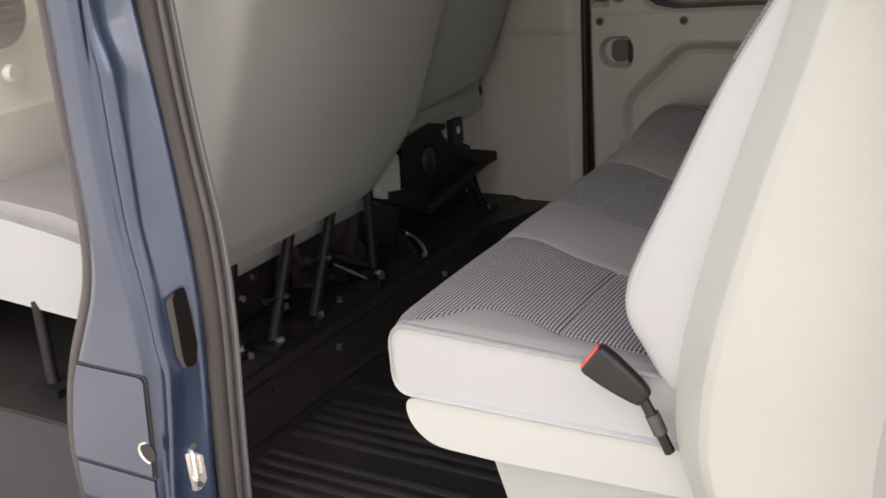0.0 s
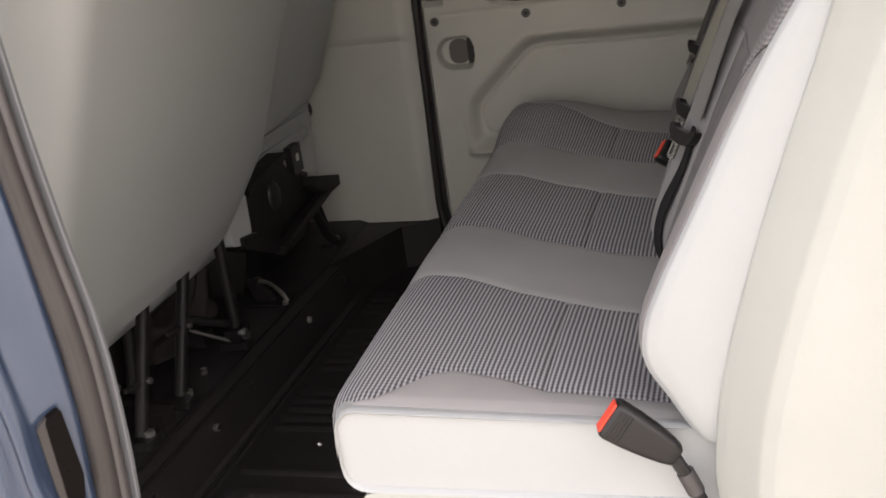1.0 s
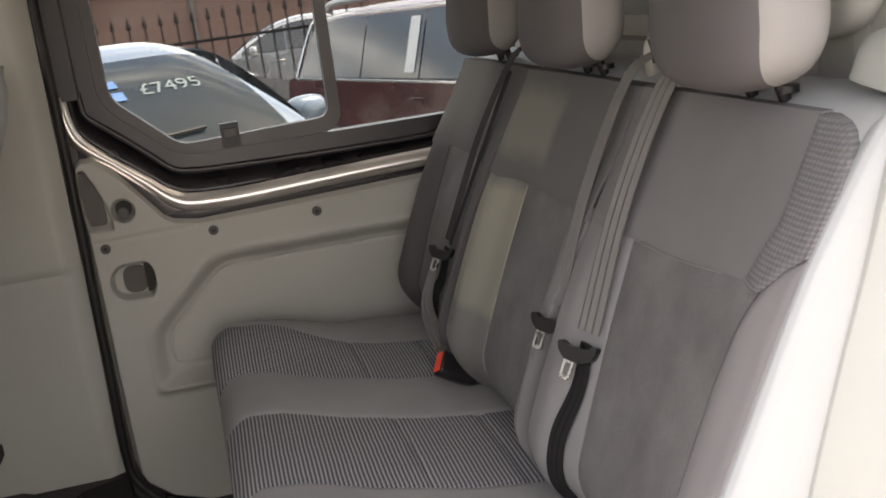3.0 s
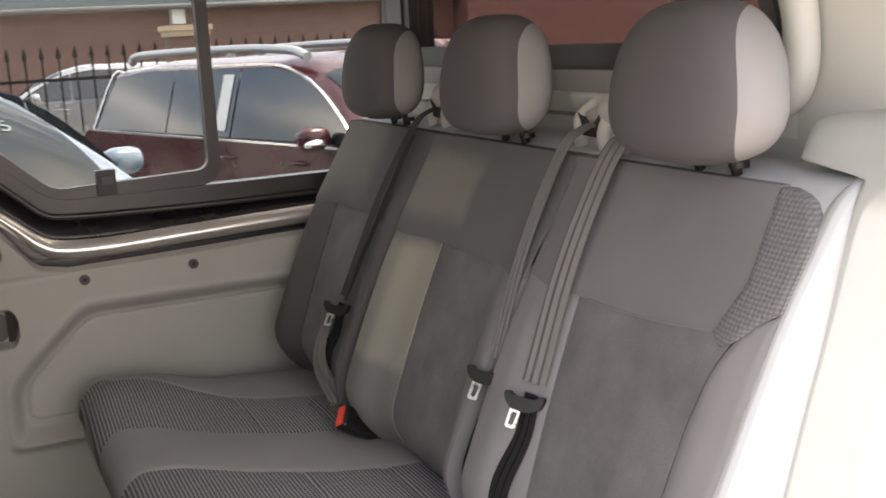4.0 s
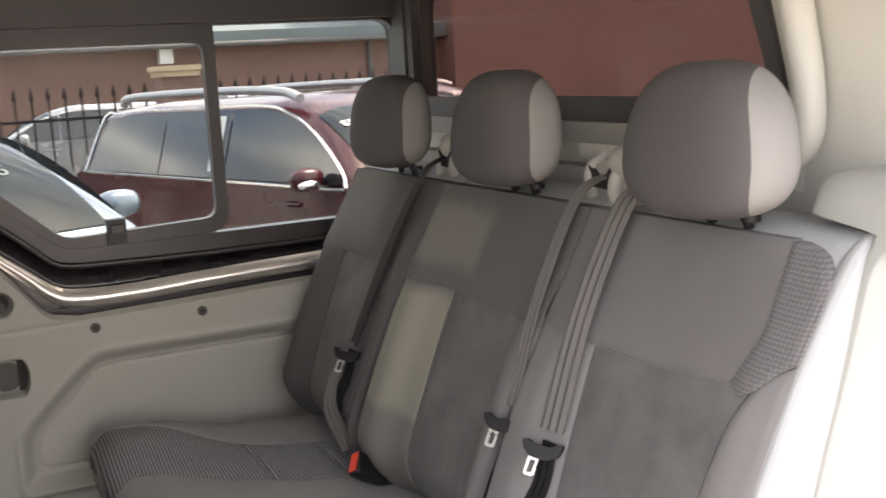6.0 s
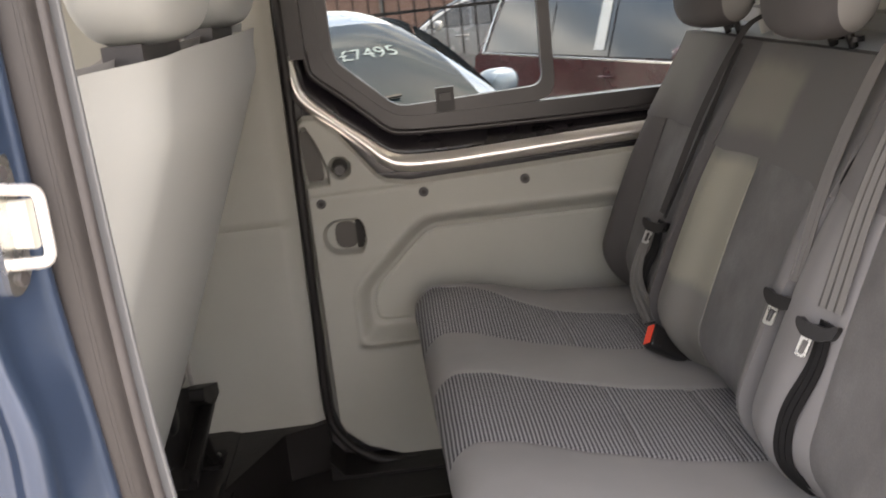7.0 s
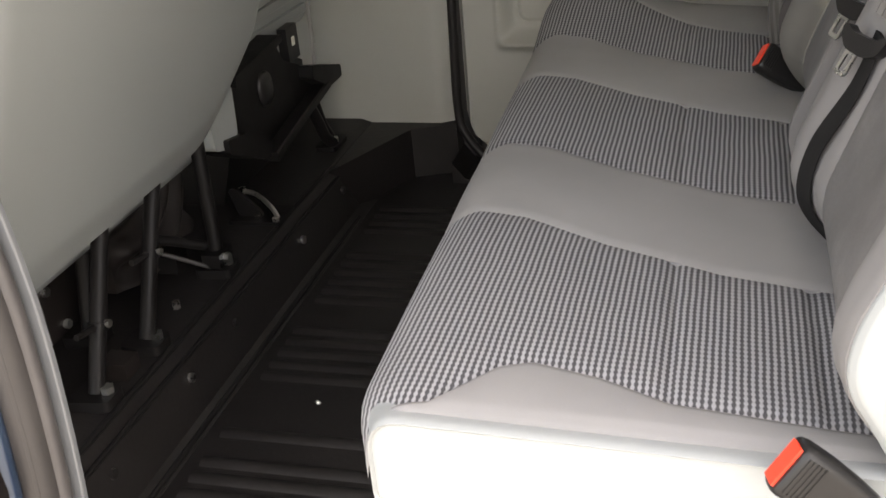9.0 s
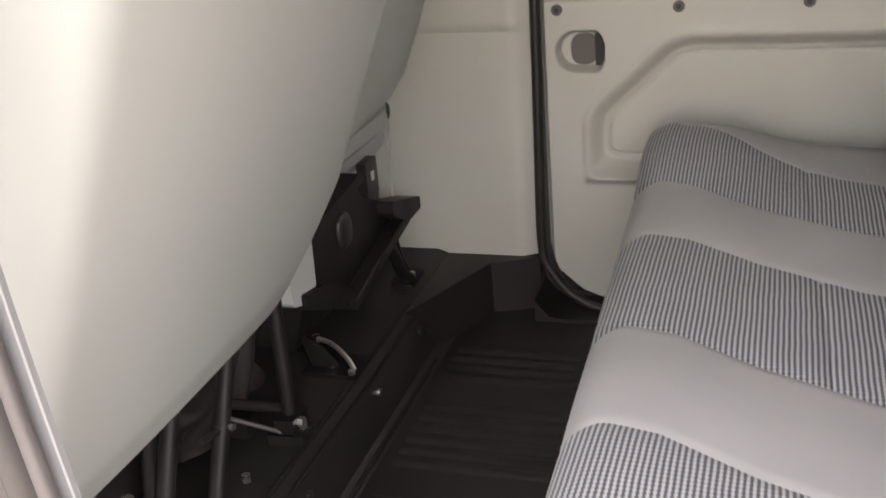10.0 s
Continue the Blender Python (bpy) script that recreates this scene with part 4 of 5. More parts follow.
for n, c in enumerate(SEATS):
    lo, hi = c - (0.220 if n == 0 else 0.252), c + 0.252
    prof = []
    for z, t in ((0.385, 0), (0.41, 0), (0.44, 0), (0.47, 0), (0.51, 0), (0.56, 0), (0.66, 0), (0.76, 0), (0.86, 0), (0.93, 0), (0.962, 0.012), (0.974, 0.035)):
        prof.append((0.407 + (z - 0.47) * 0.4516 + t + tuck(z), z))
    back = [(0.405 + (z - 0.47) * 0.4516 + 0.10 + (0.12 if z < 0.5 else 0), z) for z in (0.972, 0.93, 0.8, 0.6, 0.385)]
    outline = prof + back
    b = bmesh.new()
    rows = []
    for y, k in ((lo + 0.004, 0.90), (lo + 0.006, 0.95), (lo + 0.016, 0.995), (lo + 0.03, 1.0), (c, 1.0), (hi - 0.03, 1.0), (hi - 0.014, 0.99), (hi - 0.003, 0.94)):
        rows.append([b.verts.new((px + (1 - k) * 0.08 * (1 if i < len(prof) else 0), y, 0.69 + (pz - 0.69) * (0.9 + 0.1 * k))) for i, (px, pz) in enumerate(outline)])
    m = len(outline)
    for i in range(len(rows) - 1):
        for j in range(m):
            b.faces.new((rows[i][j], rows[i][(j + 1) % m], rows[i + 1][(j + 1) % m], rows[i + 1][j]))
    b.faces.new(rows[0])
    b.faces.new(list(reversed(rows[-1])))
    b.normal_update()
    bmesh.ops.recalc_face_normals(b, faces=b.faces)
    for f in b.faces:
        q = f.calc_center_median()
        f.material_index = 1 if f.normal.x < -0.5 and q.y > lo + 0.035 and q.z < (0.94 if n == 0 else 0.955) else 2 if q.z > 0.962 and f.normal.z > 0.3 else 0
    part("backrest", b, [VINYL if n == 0 else PLAIN, DARKCLOTH, VINYL], bench, "white vinyl backrest edge" if n == 0 else "grey cloth backrest")
    # insert, its top dipping to the near side
    top = lambda u: 0.812 + 0.004 - 0.014 * math.sin(math.pi * (1 - u))
    far = c + (0.268, 0.266, 0.243)[n]
    mid = (lambda z, c=c: c + 0.085 + 0.05 * (z - 0.6)) if n == 1 else (lambda z, c=c: c + 0.125 + 0.10 * (z - 0.6))
    il = (lambda z: interp(z, [0.40, 0.70, 0.76, 0.80, 0.825, 0.838], [0.042, 0.046, 0.038, 0.018, -0.005, -0.032])) if n == 0 else (lambda z, c=c: c - 0.16)
    part_lo = const(0.40)
    back_panel("back_insert", c, il, mid, part_lo, top, WEAVE, "fine ribbed dark cloth insert")
    back_panel("back_bolster", c, lambda z, mid=mid: mid(z) + 0.002, const(far), part_lo, const(0.80), (MIDCLOTH, PATCHYSIDE, FARCLOTH)[n], "lighter grey cloth bolster", groove=0.003 if n == 0 else 0.001)
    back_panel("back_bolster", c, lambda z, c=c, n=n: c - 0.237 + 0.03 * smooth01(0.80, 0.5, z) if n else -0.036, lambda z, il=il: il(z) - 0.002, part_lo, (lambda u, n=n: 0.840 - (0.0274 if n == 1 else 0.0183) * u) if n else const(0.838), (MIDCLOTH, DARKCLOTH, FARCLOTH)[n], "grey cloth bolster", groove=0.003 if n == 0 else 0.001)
    if n == 0:
        edge = lambda z: interp(z, [0.78, 0.81, 0.86, 0.96], [0.075, 0.055, 0.032, 0.046])
        back_panel("upper_back", c, lambda z: edge(z), const(far), lambda u: 0.800 - 0.014 * math.sin(math.pi * (1 - u)), const(0.962), DARKCLOTH, "plain dark grey upper back", lift=0.002)
        stitches = bmesh.new()
        for k in range(46):
            u = 0.10 + 0.016 * k
            y, z = 0.066 + (far - 0.066) * u, 0.8015 - 0.014 * math.sin(math.pi * (1 - u))
            join(stitches, tube([(back_x(y + d, z, c) - 0.0072, y + d, z - d * 0.06) for d in (0.0, 0.0022, 0.0044)], 0.0007, 5))
        part("seam_stitching", stitches, MIDCLOTH, bench, "pale thread stitched along the seam")
        back_panel("back_strip", c, lambda z: interp(z, [0.80, 0.90, 0.92, 0.935, 0.947, 0.955, 0.960], [-0.036, -0.036, -0.033, -0.025, -0.013, 0.004, 0.030]), lambda z: edge(z) - 0.001, lambda u: interp(u, [0, 0.28, 0.49, 0.68, 1.0], [0.841, 0.826, 0.803, 0.792, 0.802]), const(0.960), DOTTED, "dotted cloth strip", 24, 30, lift=0.003)
    else:
        back_panel("upper_back", c, lambda z, c=c: c - 0.237, const(far), const(0.790), const(0.962), PATCHYTOP if n == 1 else FARCLOTH, "plain dark grey upper back", lift=0.0035, groove=0.0)

# white vinyl side of the near backrest, swelling out of the cloth's edge
SIDE = smooth_path([(0.72, 0, 0.982), (0.672, 0, 0.979), (0.640, 0, 0.964), (0.615, 0, 0.935), (0.556, 0, 0.840), (0.520, 0, 0.770), (0.476, 0, 0.676), (0.437, 0, 0.595), (0.418, 0, 0.548), (0.412, 0, 0.512), (0.417, 0, 0.486), (0.432, 0, 0.460), (0.476, 0, 0.393), (0.54, 0, 0.375)], 6)


def side_point(u, v):
    p = SIDE[min(len(SIDE) - 1, round(u * (len(SIDE) - 1)))]
    k = interp(v, [0, 0.12, 0.25, 0.4, 0.55, 0.75, 1.0], [0.03, 0.004, 0.004, 0.025, 0.08, 0.25, 0.7])
    y = interp(v, [0, 0.12, 0.25, 0.4, 0.55, 0.75, 1.0], [-0.020, -0.032, -0.040, -0.047, -0.053, -0.058, -0.058])
    q = p.lerp(Vector((0.70, 0, 0.66)), k)
    return (q.x, y, q.z)


part("backrest_side", sheet(side_point, len(SIDE) - 1, 30), VINYL, bench, "smooth white vinyl backrest side")

# head restraints: each slides out of the bench on two posts
for n, c in enumerate((0.176, 0.702, 1.210)):
    h = thing("head_restraint", (0.64, c, 0.975), "rounded dark grey cloth head restraint with paler sides", "head restraint", "bench head restraints")
    cx, cz = 0.606, 1.077
    b = ell(0, 0, 0, 0.064, 0.138, 0.099, 48, 28, 2.85)
    core = b.copy()
    cut = dict(plane_co=(0, (-0.095, -0.112, -0.112)[n], 0), plane_no=(-0.85, 1, 0.06))
    bmesh.ops.bisect_plane(core, geom=core.verts[:] + core.edges[:] + core.faces[:], clear_inner=True, **cut)
    bmesh.ops.bisect_plane(b, geom=b.verts[:] + b.edges[:] + b.faces[:], clear_outer=True, **cut)
    for half in (core, b):
        for v in half.verts:
            v.co.x += 0.10 * v.co.z + 0.10 * v.co.y * v.co.y
            v.co.z = -0.097 * (-v.co.z / 0.099) ** 0.82 if v.co.z < 0 else v.co.z * 0.98
            v.co.y *= 1.0 - 0.24 * smooth01(-0.35, 1.1, v.co.z / 0.097)
            v.co += Vector((cx, c, cz))
        half.normal_update()
    part("pad", core, HEADCLOTH, h)
    part("pad_side", b, PALECLOTH, h, "pale grey side cloth")
    for s in (-0.035, 0.035):
        part("post", tube([(0.647, c + s, 0.955), (0.622, c + s, 1.03)], 0.007, 10, (1, 0, 0)), BLACK, h)
        part("guide", disc((0.647, c + s, 0.972), "z", 0.013, 0.008, 16), BLACK, h)

# belts, their guides and buckles
def on_back(y, z, lift=0.012):
    return (0.398 + (z - 0.47) * 0.4516 - lift + tuck(z), y, z)


def ribbon(pts, width, twist=0.0, n=8):
    """A flat strap lying along points, broad side facing the front of the seat."""
    p = smooth_path(pts, n)
    b = bmesh.new()
    rings = []
    for i, q in enumerate(p):
        d = (p[min(i + 1, len(p) - 1)] - p[max(i - 1, 0)]).normalized()
        a = twist * i / (len(p) - 1)
        face = Vector((-0.91, 0.0, 0.41))
        side = d.cross(face).normalized()
        nrm = side.cross(d).normalized()
        s2 = side * math.cos(a) + nrm * math.sin(a)
        n2 = nrm * math.cos(a) - side * math.sin(a)
        ring_pts = [(-1, 0.0), (-0.62, 0.003), (-0.3, 0.0), (0.05, 0.0035), (0.4, 0.0), (0.7, 0.003), (1, 0.0), (1, -0.0015), (0, -0.002), (-1, -0.0015)]
        rings.append([b.verts.new(q + s2 * (k * width / 2) + n2 * h) for k, h in ring_pts])
    m = len(rings[0])
    for i in range(len(rings) - 1):
        for j in range(m):
            b.faces.new((rings[i][j], rings[i][(j + 1) % m], rings[i + 1][(j + 1) % m], rings[i + 1][j]))
    b.faces.new(rings[0])
    b.faces.new(list(reversed(rings[-1])))
    return b


def seat_belt(top_y, tongue, low_y, label, twin=True, width=0.040, web=None):
    web = web or WEB
    ty, tz = tongue
    sb = thing("seat_belt", on_back(ty, tz), label, "seat belt", "bench seat belts")
    top = on_back(top_y, 0.985, 0.006)
    part("shoulder_strap", ribbon([(top[0] + 0.06, top_y, 1.005), (top[0] + 0.012, top_y, 0.998), on_back(top_y, 0.965, 0.024), on_back(top_y * 0.6 + ty * 0.4, 0.83, 0.036), on_back(ty, tz + 0.022, 0.027)], width, 0.35), web, sb)
    if twin:
        part("inner_strap", ribbon([on_back(top_y + 0.012, 0.955, 0.012), on_back(top_y * 0.6 + ty * 0.4 + 0.012, 0.82, 0.014), on_back(ty + 0.006, tz + 0.01, 0.016)], width, -0.2), web, sb)
    if low_y is not None:
        part("lap_strap", ribbon([on_back(ty + 0.002, tz + 0.006, 0.022), on_back(ty - 0.001, tz - 0.05, 0.016), on_back(low_y, 0.53, 0.018), on_back(low_y, 0.47, 0.014), on_back(low_y, 0.425, 0.006), on_back(low_y, 0.405, -0.004)], 0.036, 0.55), DARKWEB, sb, "dark lap strap")
    x, y, z = on_back(ty, tz, 0.028)
    # the tongue hangs turned towards the open door
    o, lf, upv = Vector((x - 0.006, y, z)), Vector((-0.62, 0.78, 0.0)), Vector((0.30, 0.18, 0.93))
    nr = lf.cross(upv).normalized()

    def flat(pts, h0, h1, r, hole=None):
        b = ring(rounded(pts, 0.005), rounded(hole, 0.002), "x", h0, h1, r) if hole else prism(rounded(pts, 0.005), "x", h0, h1, r)
        for v in b.verts:
            v.co = o + lf * v.co.y + upv * v.co.z + nr * v.co.x
        return b
    part("tongue_bar", flat([(-0.033, 0.004), (-0.028, 0.008), (-0.018, 0.002), (0.014, 0.006), (0.022, 0.013), (0.028, 0.011), (0.026, 0.000), (0.016, -0.012), (-0.008, -0.017), (-0.026, -0.012)], -0.006, 0.006, 0.0035), BLACK, sb, "black belt tongue grip")
    part("tongue", flat([(0.001, -0.012), (0.017, -0.009), (0.023, -0.038), (0.007, -0.041)], -0.0012, 0.0012, 0.0005, [(0.0055, -0.018), (0.0140, -0.0165), (0.0180, -0.034), (0.0105, -0.0355)]), STEEL, sb, "bright steel belt tongue")
    return sb


seat_belt(0.356, (0.342, 0.651), 0.350, "grey three-point seat belt hanging against the near backrest", False)
seat_belt(0.480, (0.462, 0.655), None, "grey seat belt hanging twisted between two backrests", False, 0.022, MIDWEB)
sb3 = seat_belt(1.045, (1.095, 0.620), 1.10, "dark seat belt hanging between the backrests", True, 0.018, BLACKWEB)
part("loop", ribbon([on_back(1.11, 0.61, 0.03), on_back(1.125, 0.56, 0.03), on_back(1.09, 0.51, 0.03), on_back(1.0, 0.455, 0.03)], 0.03, 0.9), WEB, sb3)

def belt_guide(yc, straps):
    """A moulded cowl on the backrest top, a rounded cap and a dark slot over each strap."""
    g = thing("belt_guide", (0.68, yc, 0.985), "pale moulded belt guide on the backrest top", "belt guide", "belt guides")
    w = 0.118 if len(straps) > 1 else 0.062
    part("housing", prism(rounded([(yc - w, 0.955), (yc + w, 0.955), (yc + w * 0.90, 1.012), (yc + w * 0.5, 1.030), (yc - w * 0.5, 1.030), (yc - w * 0.90, 1.016)], 0.02), "x", 0.664, 0.75, 0.014, 3), LEDGE, g)
    part("cap", ell(0.694, yc, 1.026, 0.045, w * 0.55, 0.030, 28, 14, 2.4), GUIDE, g, "rounded pale cap")
    for y in straps:
        for side in (-1, 1):
            part("flank", tube(smooth_path([(0.668, y + side * 0.034, 0.958), (0.660, y + side * 0.032, 0.985), (0.666, y + side * 0.037, 1.012), (0.690, y + side * 0.034, 1.030)], 5), 0.0125, 10, (1, 0, 0)), GUIDE, g)
        part("slot", prism([(y - 0.028, 1.022), (y - 0.010, 1.004), (y + 0.012, 1.004), (y + 0.034, 1.020), (y + 0.020, 0.986), (y - 0.020, 0.984)], "x", 0.655, 0.672, 0.002), HOLE, g, "dark belt slot")


belt_guide(0.425, (0.359, 0.487))
belt_guide(1.045, (1.045,))


def buckle(base, neck, red, up, label):
    """A buckle on its stalk: the stalk's foot, the body's lower end, its red button and its broad side."""
    p0, a, p1 = Vector(base), Vector(neck), Vector(red)
    bk = thing("buckle", base, label, "seat belt buckle", "bench belt buckles")
    d = (p1 - a).normalized()
    u = (Vector(up) - d * d.dot(Vector(up))).normalized()
    s = d.cross(u)
    ln = (p1 - a).length

    def slab(l0, l1, w0, w1, h0, h1, r):
        b = bmesh.new()
        vs = [b.verts.new(a + d * l + s * (w * i) + u * (h * j)) for l, w, h in ((l0, w0, h0), (l1, w1, h1)) for i, j in ((-1, -1), (1, -1), (1, 1), (-1, 1))]
        for q in ((3, 2, 1, 0), (4, 5, 6, 7), (0, 1, 5, 4), (1, 2, 6, 5), (2, 3, 7, 6), (3, 0, 4, 7)):
            b.faces.new([vs[i] for i in q])
        return bevel(b, r, 3)

    b = bmesh.new()
    rows = []
    for l, w, h in ((-0.004, 0.010, 0.007), (0, 0.014, 0.010), (0.12, 0.017, 0.0115), (0.35, 0.0205, 0.0130), (0.65, 0.0235, 0.0145), (0.92, 0.0245, 0.0150), (0.98, 0.0235, 0.0142), (1.0, 0.0215, 0.0125)):
        lf = l * ln if l > 0 else l
        sec = rounded([(-w, -h), (w, -h), (w, h), (-w, h)], h * 0.75, 5)
        rows.append([b.verts.new(a + d * lf + s * p + u * q) for p, q in sec])
    m = len(rows[0])
    for i in range(len(rows) - 1):
        for j in range(m):
            b.faces.new((rows[i][j], rows[i][(j + 1) % m], rows[i + 1][(j + 1) % m], rows[i + 1][j]))
    b.faces.new(list(reversed(rows[0])))
    b.faces.new(rows[-1])
    part("body", b, BLACK, bk)
    part("button", slab(ln - 0.004, ln + 0.0025, 0.0185, 0.0185, 0.0090, 0.0090, 0.002), RED, bk, "red release button")
    for k in range(5):
        part("grip_rib", slab(ln * (0.74 + 0.045 * k), ln * (0.76 + 0.045 * k), 0.017, 0.017, 0.0156, 0.0156, 0.0004), BLACK, bk)
    part("stalk", sweep(smooth_path([p0, p0.lerp(a, 0.5) + u * 0.002, a + d * 0.006], 4), circle(0.008, 8), tuple(u)), BLACK, bk, "ribbed black stalk")
    part("ferrule", sweep([p0.lerp(a, 0.35), p0.lerp(a, 0.7)], circle(0.0105, 10), tuple(u)), SEAL, bk)
    return bk


buckle((0.476, -0.050, 0.305), (0.443, -0.056, 0.386), (0.372, -0.066, 0.440), (-0.1, -0.9, 0.35), "black buckle with red button at the bench's near end")
buckle((0.455, 0.895, 0.395), (0.428, 0.905, 0.416), (0.362, 0.898, 0.466), (-0.3, -0.6, 0.75), "black buckle with red button between the seats")

# ---- front seats, seen from behind ----
def shell_seat(name, y0, y1, dx, label, z_top=1.088, low0=0.368):
    w = y1 - y0
    st = thing(name, (-0.6 + dx, (y0 + y1) / 2, 0.13), label, "van seat", "front seats")

    def fn(u, v):
        e = abs(2 * u - 1)
        low = low0 - 0.012 * (1 - u) ** 2 + (0.16 * smooth01(0.70, 1.0, u) ** 1.5 if y0 < 0.5 else 0.02 * u)
        z = low + (z_top - low - 0.014 * e ** 8) * v
        y = y0 + w * u
        x = -0.533 + 0.40 * (z - 0.368) + dx
        x += 0.018 * (1 - e ** 2.5) - 0.10 * smooth01(0.78, 1.03, e) ** 2 - 0.02 * smooth01(0.88, 1.0, v) - 0.012 * smooth01(0.08, 0.0, v)
        return (x, y, z)
    part("back_shell", sheet(fn, 70, 50, (-0.05, 0, -0.012)), SHELL, st, "pale moulded plastic seat back shell")

    def cushion(u, v):
        x, y, z = fn(u, v)
        return (x - 0.06, y, z)
    part("backrest", sheet(cushion, 24, 20, (-0.10, 0, -0.05)), PLAIN, st)
    return st


fs = shell_seat("passenger_seat", 0.075, 0.935, 0.0, "double front passenger seat with pale plastic back")
part("base_cushion", prism(rounded([(-1.12, 0.30), (-0.62, 0.27), (-0.60, 0.42), (-0.80, 0.46), (-1.10, 0.50), (-1.14, 0.42)], 0.05, 4), "y", 0.04, 0.95, 0.03, 4), VINYL, fs, "white vinyl seat cushion edge")
part("cushion_top", prism(rounded([(-1.11, 0.475), (-0.64, 0.43), (-0.64, 0.46), (-0.82, 0.50), (-1.09, 0.525)], 0.015, 3), "y", 0.06, 0.93, 0.01, 2), PLAIN, fs, "grey cloth seat top")
part("corner_cover", prism(rounded([(0.772, 0.42), (0.776, 0.338), (0.800, 0.332), (0.848, 0.312), (0.866, 0.340), (0.872, 0.43)], 0.012, 3), "x", -0.556, -0.530, 0.006), SHELL, fs, "pale plastic corner cover")
part("lever", prism(rounded([(0.925, 0.400), (0.960, 0.392), (0.972, 0.465), (0.945, 0.472)], 0.008, 3), "x", -0.600, -0.572, 0.005), PALE, fs, "pale release lever")
ds = shell_seat("driver_seat", 0.98, 1.455, -0.09, "front driver seat with pale plastic back", low0=0.50)
part("underframe", prism(rounded([(0.99, 0.475), (1.02, 0.415), (1.38, 0.405), (1.45, 0.425), (1.45, 0.505), (0.99, 0.53)], 0.015, 3), "x", -0.70, -0.600, 0.008), SHELL, ds, "pale plastic seat rail cover")
for z in (0.438, 0.476):
    part("rail_ridge", sweep([(-0.600, 1.03, z), (-0.600, 1.40, z - 0.008)], strip(0.007, 0.010)), SHELL, ds)
part("bracket", prism(rounded([(0.900, 0.428), (1.112, 0.447), (1.150, 0.385), (1.235, 0.348), (1.290, 0.285), (1.240, 0.252), (0.985, 0.250), (0.885, 0.330)], 0.010, 3), "x", -0.572, -0.552, 0.005), DARKPAINT, ds, "black steel bracket")
part("bracket_hood", prism(rounded([(0.890, 0.435), (1.105, 0.452), (1.112, 0.437), (0.915, 0.412), (0.885, 0.415)], 0.006, 3), "x", -0.575, -0.528, 0.005), DARKPAINT, ds)
part("bracket_shelf", prism(rounded([(1.220, 0.352), (1.376, 0.306), (1.376, 0.280), (1.300, 0.280), (1.215, 0.325)], 0.006, 3), "x", -0.575, -0.520, 0.005), DARKPAINT, ds)
part("bracket_strut", sweep([(-0.535, 1.300, 0.286), (-0.528, 1.12, 0.270), (-0.522, 0.965, 0.253)], strip(0.010, 0.016), (1, 0, 0)), DARKPAINT, ds)
part("bracket_tray", prism(rounded([(0.806, 0.348), (0.880, 0.334), (0.985, 0.276), (0.982, 0.250), (0.940, 0.258), (0.806, 0.322)], 0.006, 3), "x", -0.580, -0.520, 0.005), DARKPAINT, ds)
part("hinge", ell(-0.552, 1.045, 0.362, 0.012, 0.030, 0.034, 20, 12, 2.4), BLACK, ds, "rounded black hinge boss")
part("seat_base", prism([(-0.68, 0.33), (-0.62, 0.31), (-0.625, 0.25), (-0.66, 0.13), (-1.0, 0.13), (-1.0, 0.33)], "y", 1.00, 1.40, 0.012), BLACK, ds)
catch = part("belt_catch", box(-0.582, -0.562, 1.205, 1.262, 0.362, 0.432, 0.008), BLACK, ds, "black belt catch")
part("catch_label", box(-0.5615, -0.560, 1.226, 1.240, 0.392, 0.410, 0.002), PALE, catch)
part("cable", tube(smooth_path([(-0.604, 1.452, 0.480), (-0.600, 1.425, 0.435), (-0.585, 1.39, 0.37), (-0.570, 1.345, 0.305)], 5), 0.0045, 8, (1, 0, 0)), LEDGE, ds, "pale belt cable")
part("cable_clip", ell(-0.600, 1.446, 0.470, 0.006, 0.007, 0.018, 14, 10), BLACK, ds)
part("foot", tube(smooth_path([(-0.548, 1.235, 0.262), (-0.545, 1.262, 0.215), (-0.542, 1.285, 0.170), (-0.540, 1.318, 0.142)], 5), 0.013), DARKPAINT, ds)
part("foot", tube(smooth_path([(-0.552, 1.275, 0.27), (-0.550, 1.300, 0.20), (-0.552, 1.345, 0.146)], 5), 0.009), DARKPAINT, ds)
part("foot_plate", prism(rounded([(-0.575, 1.29), (-0.525, 1.29), (-0.525, 1.38), (-0.575, 1.37)], 0.012, 3), "z", 0.130, 0.140, 0.003), DARKPAINT, ds)
part("foot_bolt", disc((-0.540, 1.33, 0.140), "z", 0.010, 0.010, 6), STEEL, ds)
for hy, dx in ((0.27, 0.0), (0.72, 0.0), (1.215, -0.09)):
    hr = thing("head_restraint", (-0.30 + dx, hy, 1.088), "pale plastic-backed front head restraint", "head restraint", "front head restraints")
    part("pad", ell(-0.300 + dx, hy, 1.222, 0.060, 0.17, 0.128, 32, 18, 3.6), SHELL, hr)
    part("collar", box(-0.33 + dx, -0.290 + dx, hy - 0.10, hy + 0.10, 1.070, 1.098, 0.006), SEAL, hr)
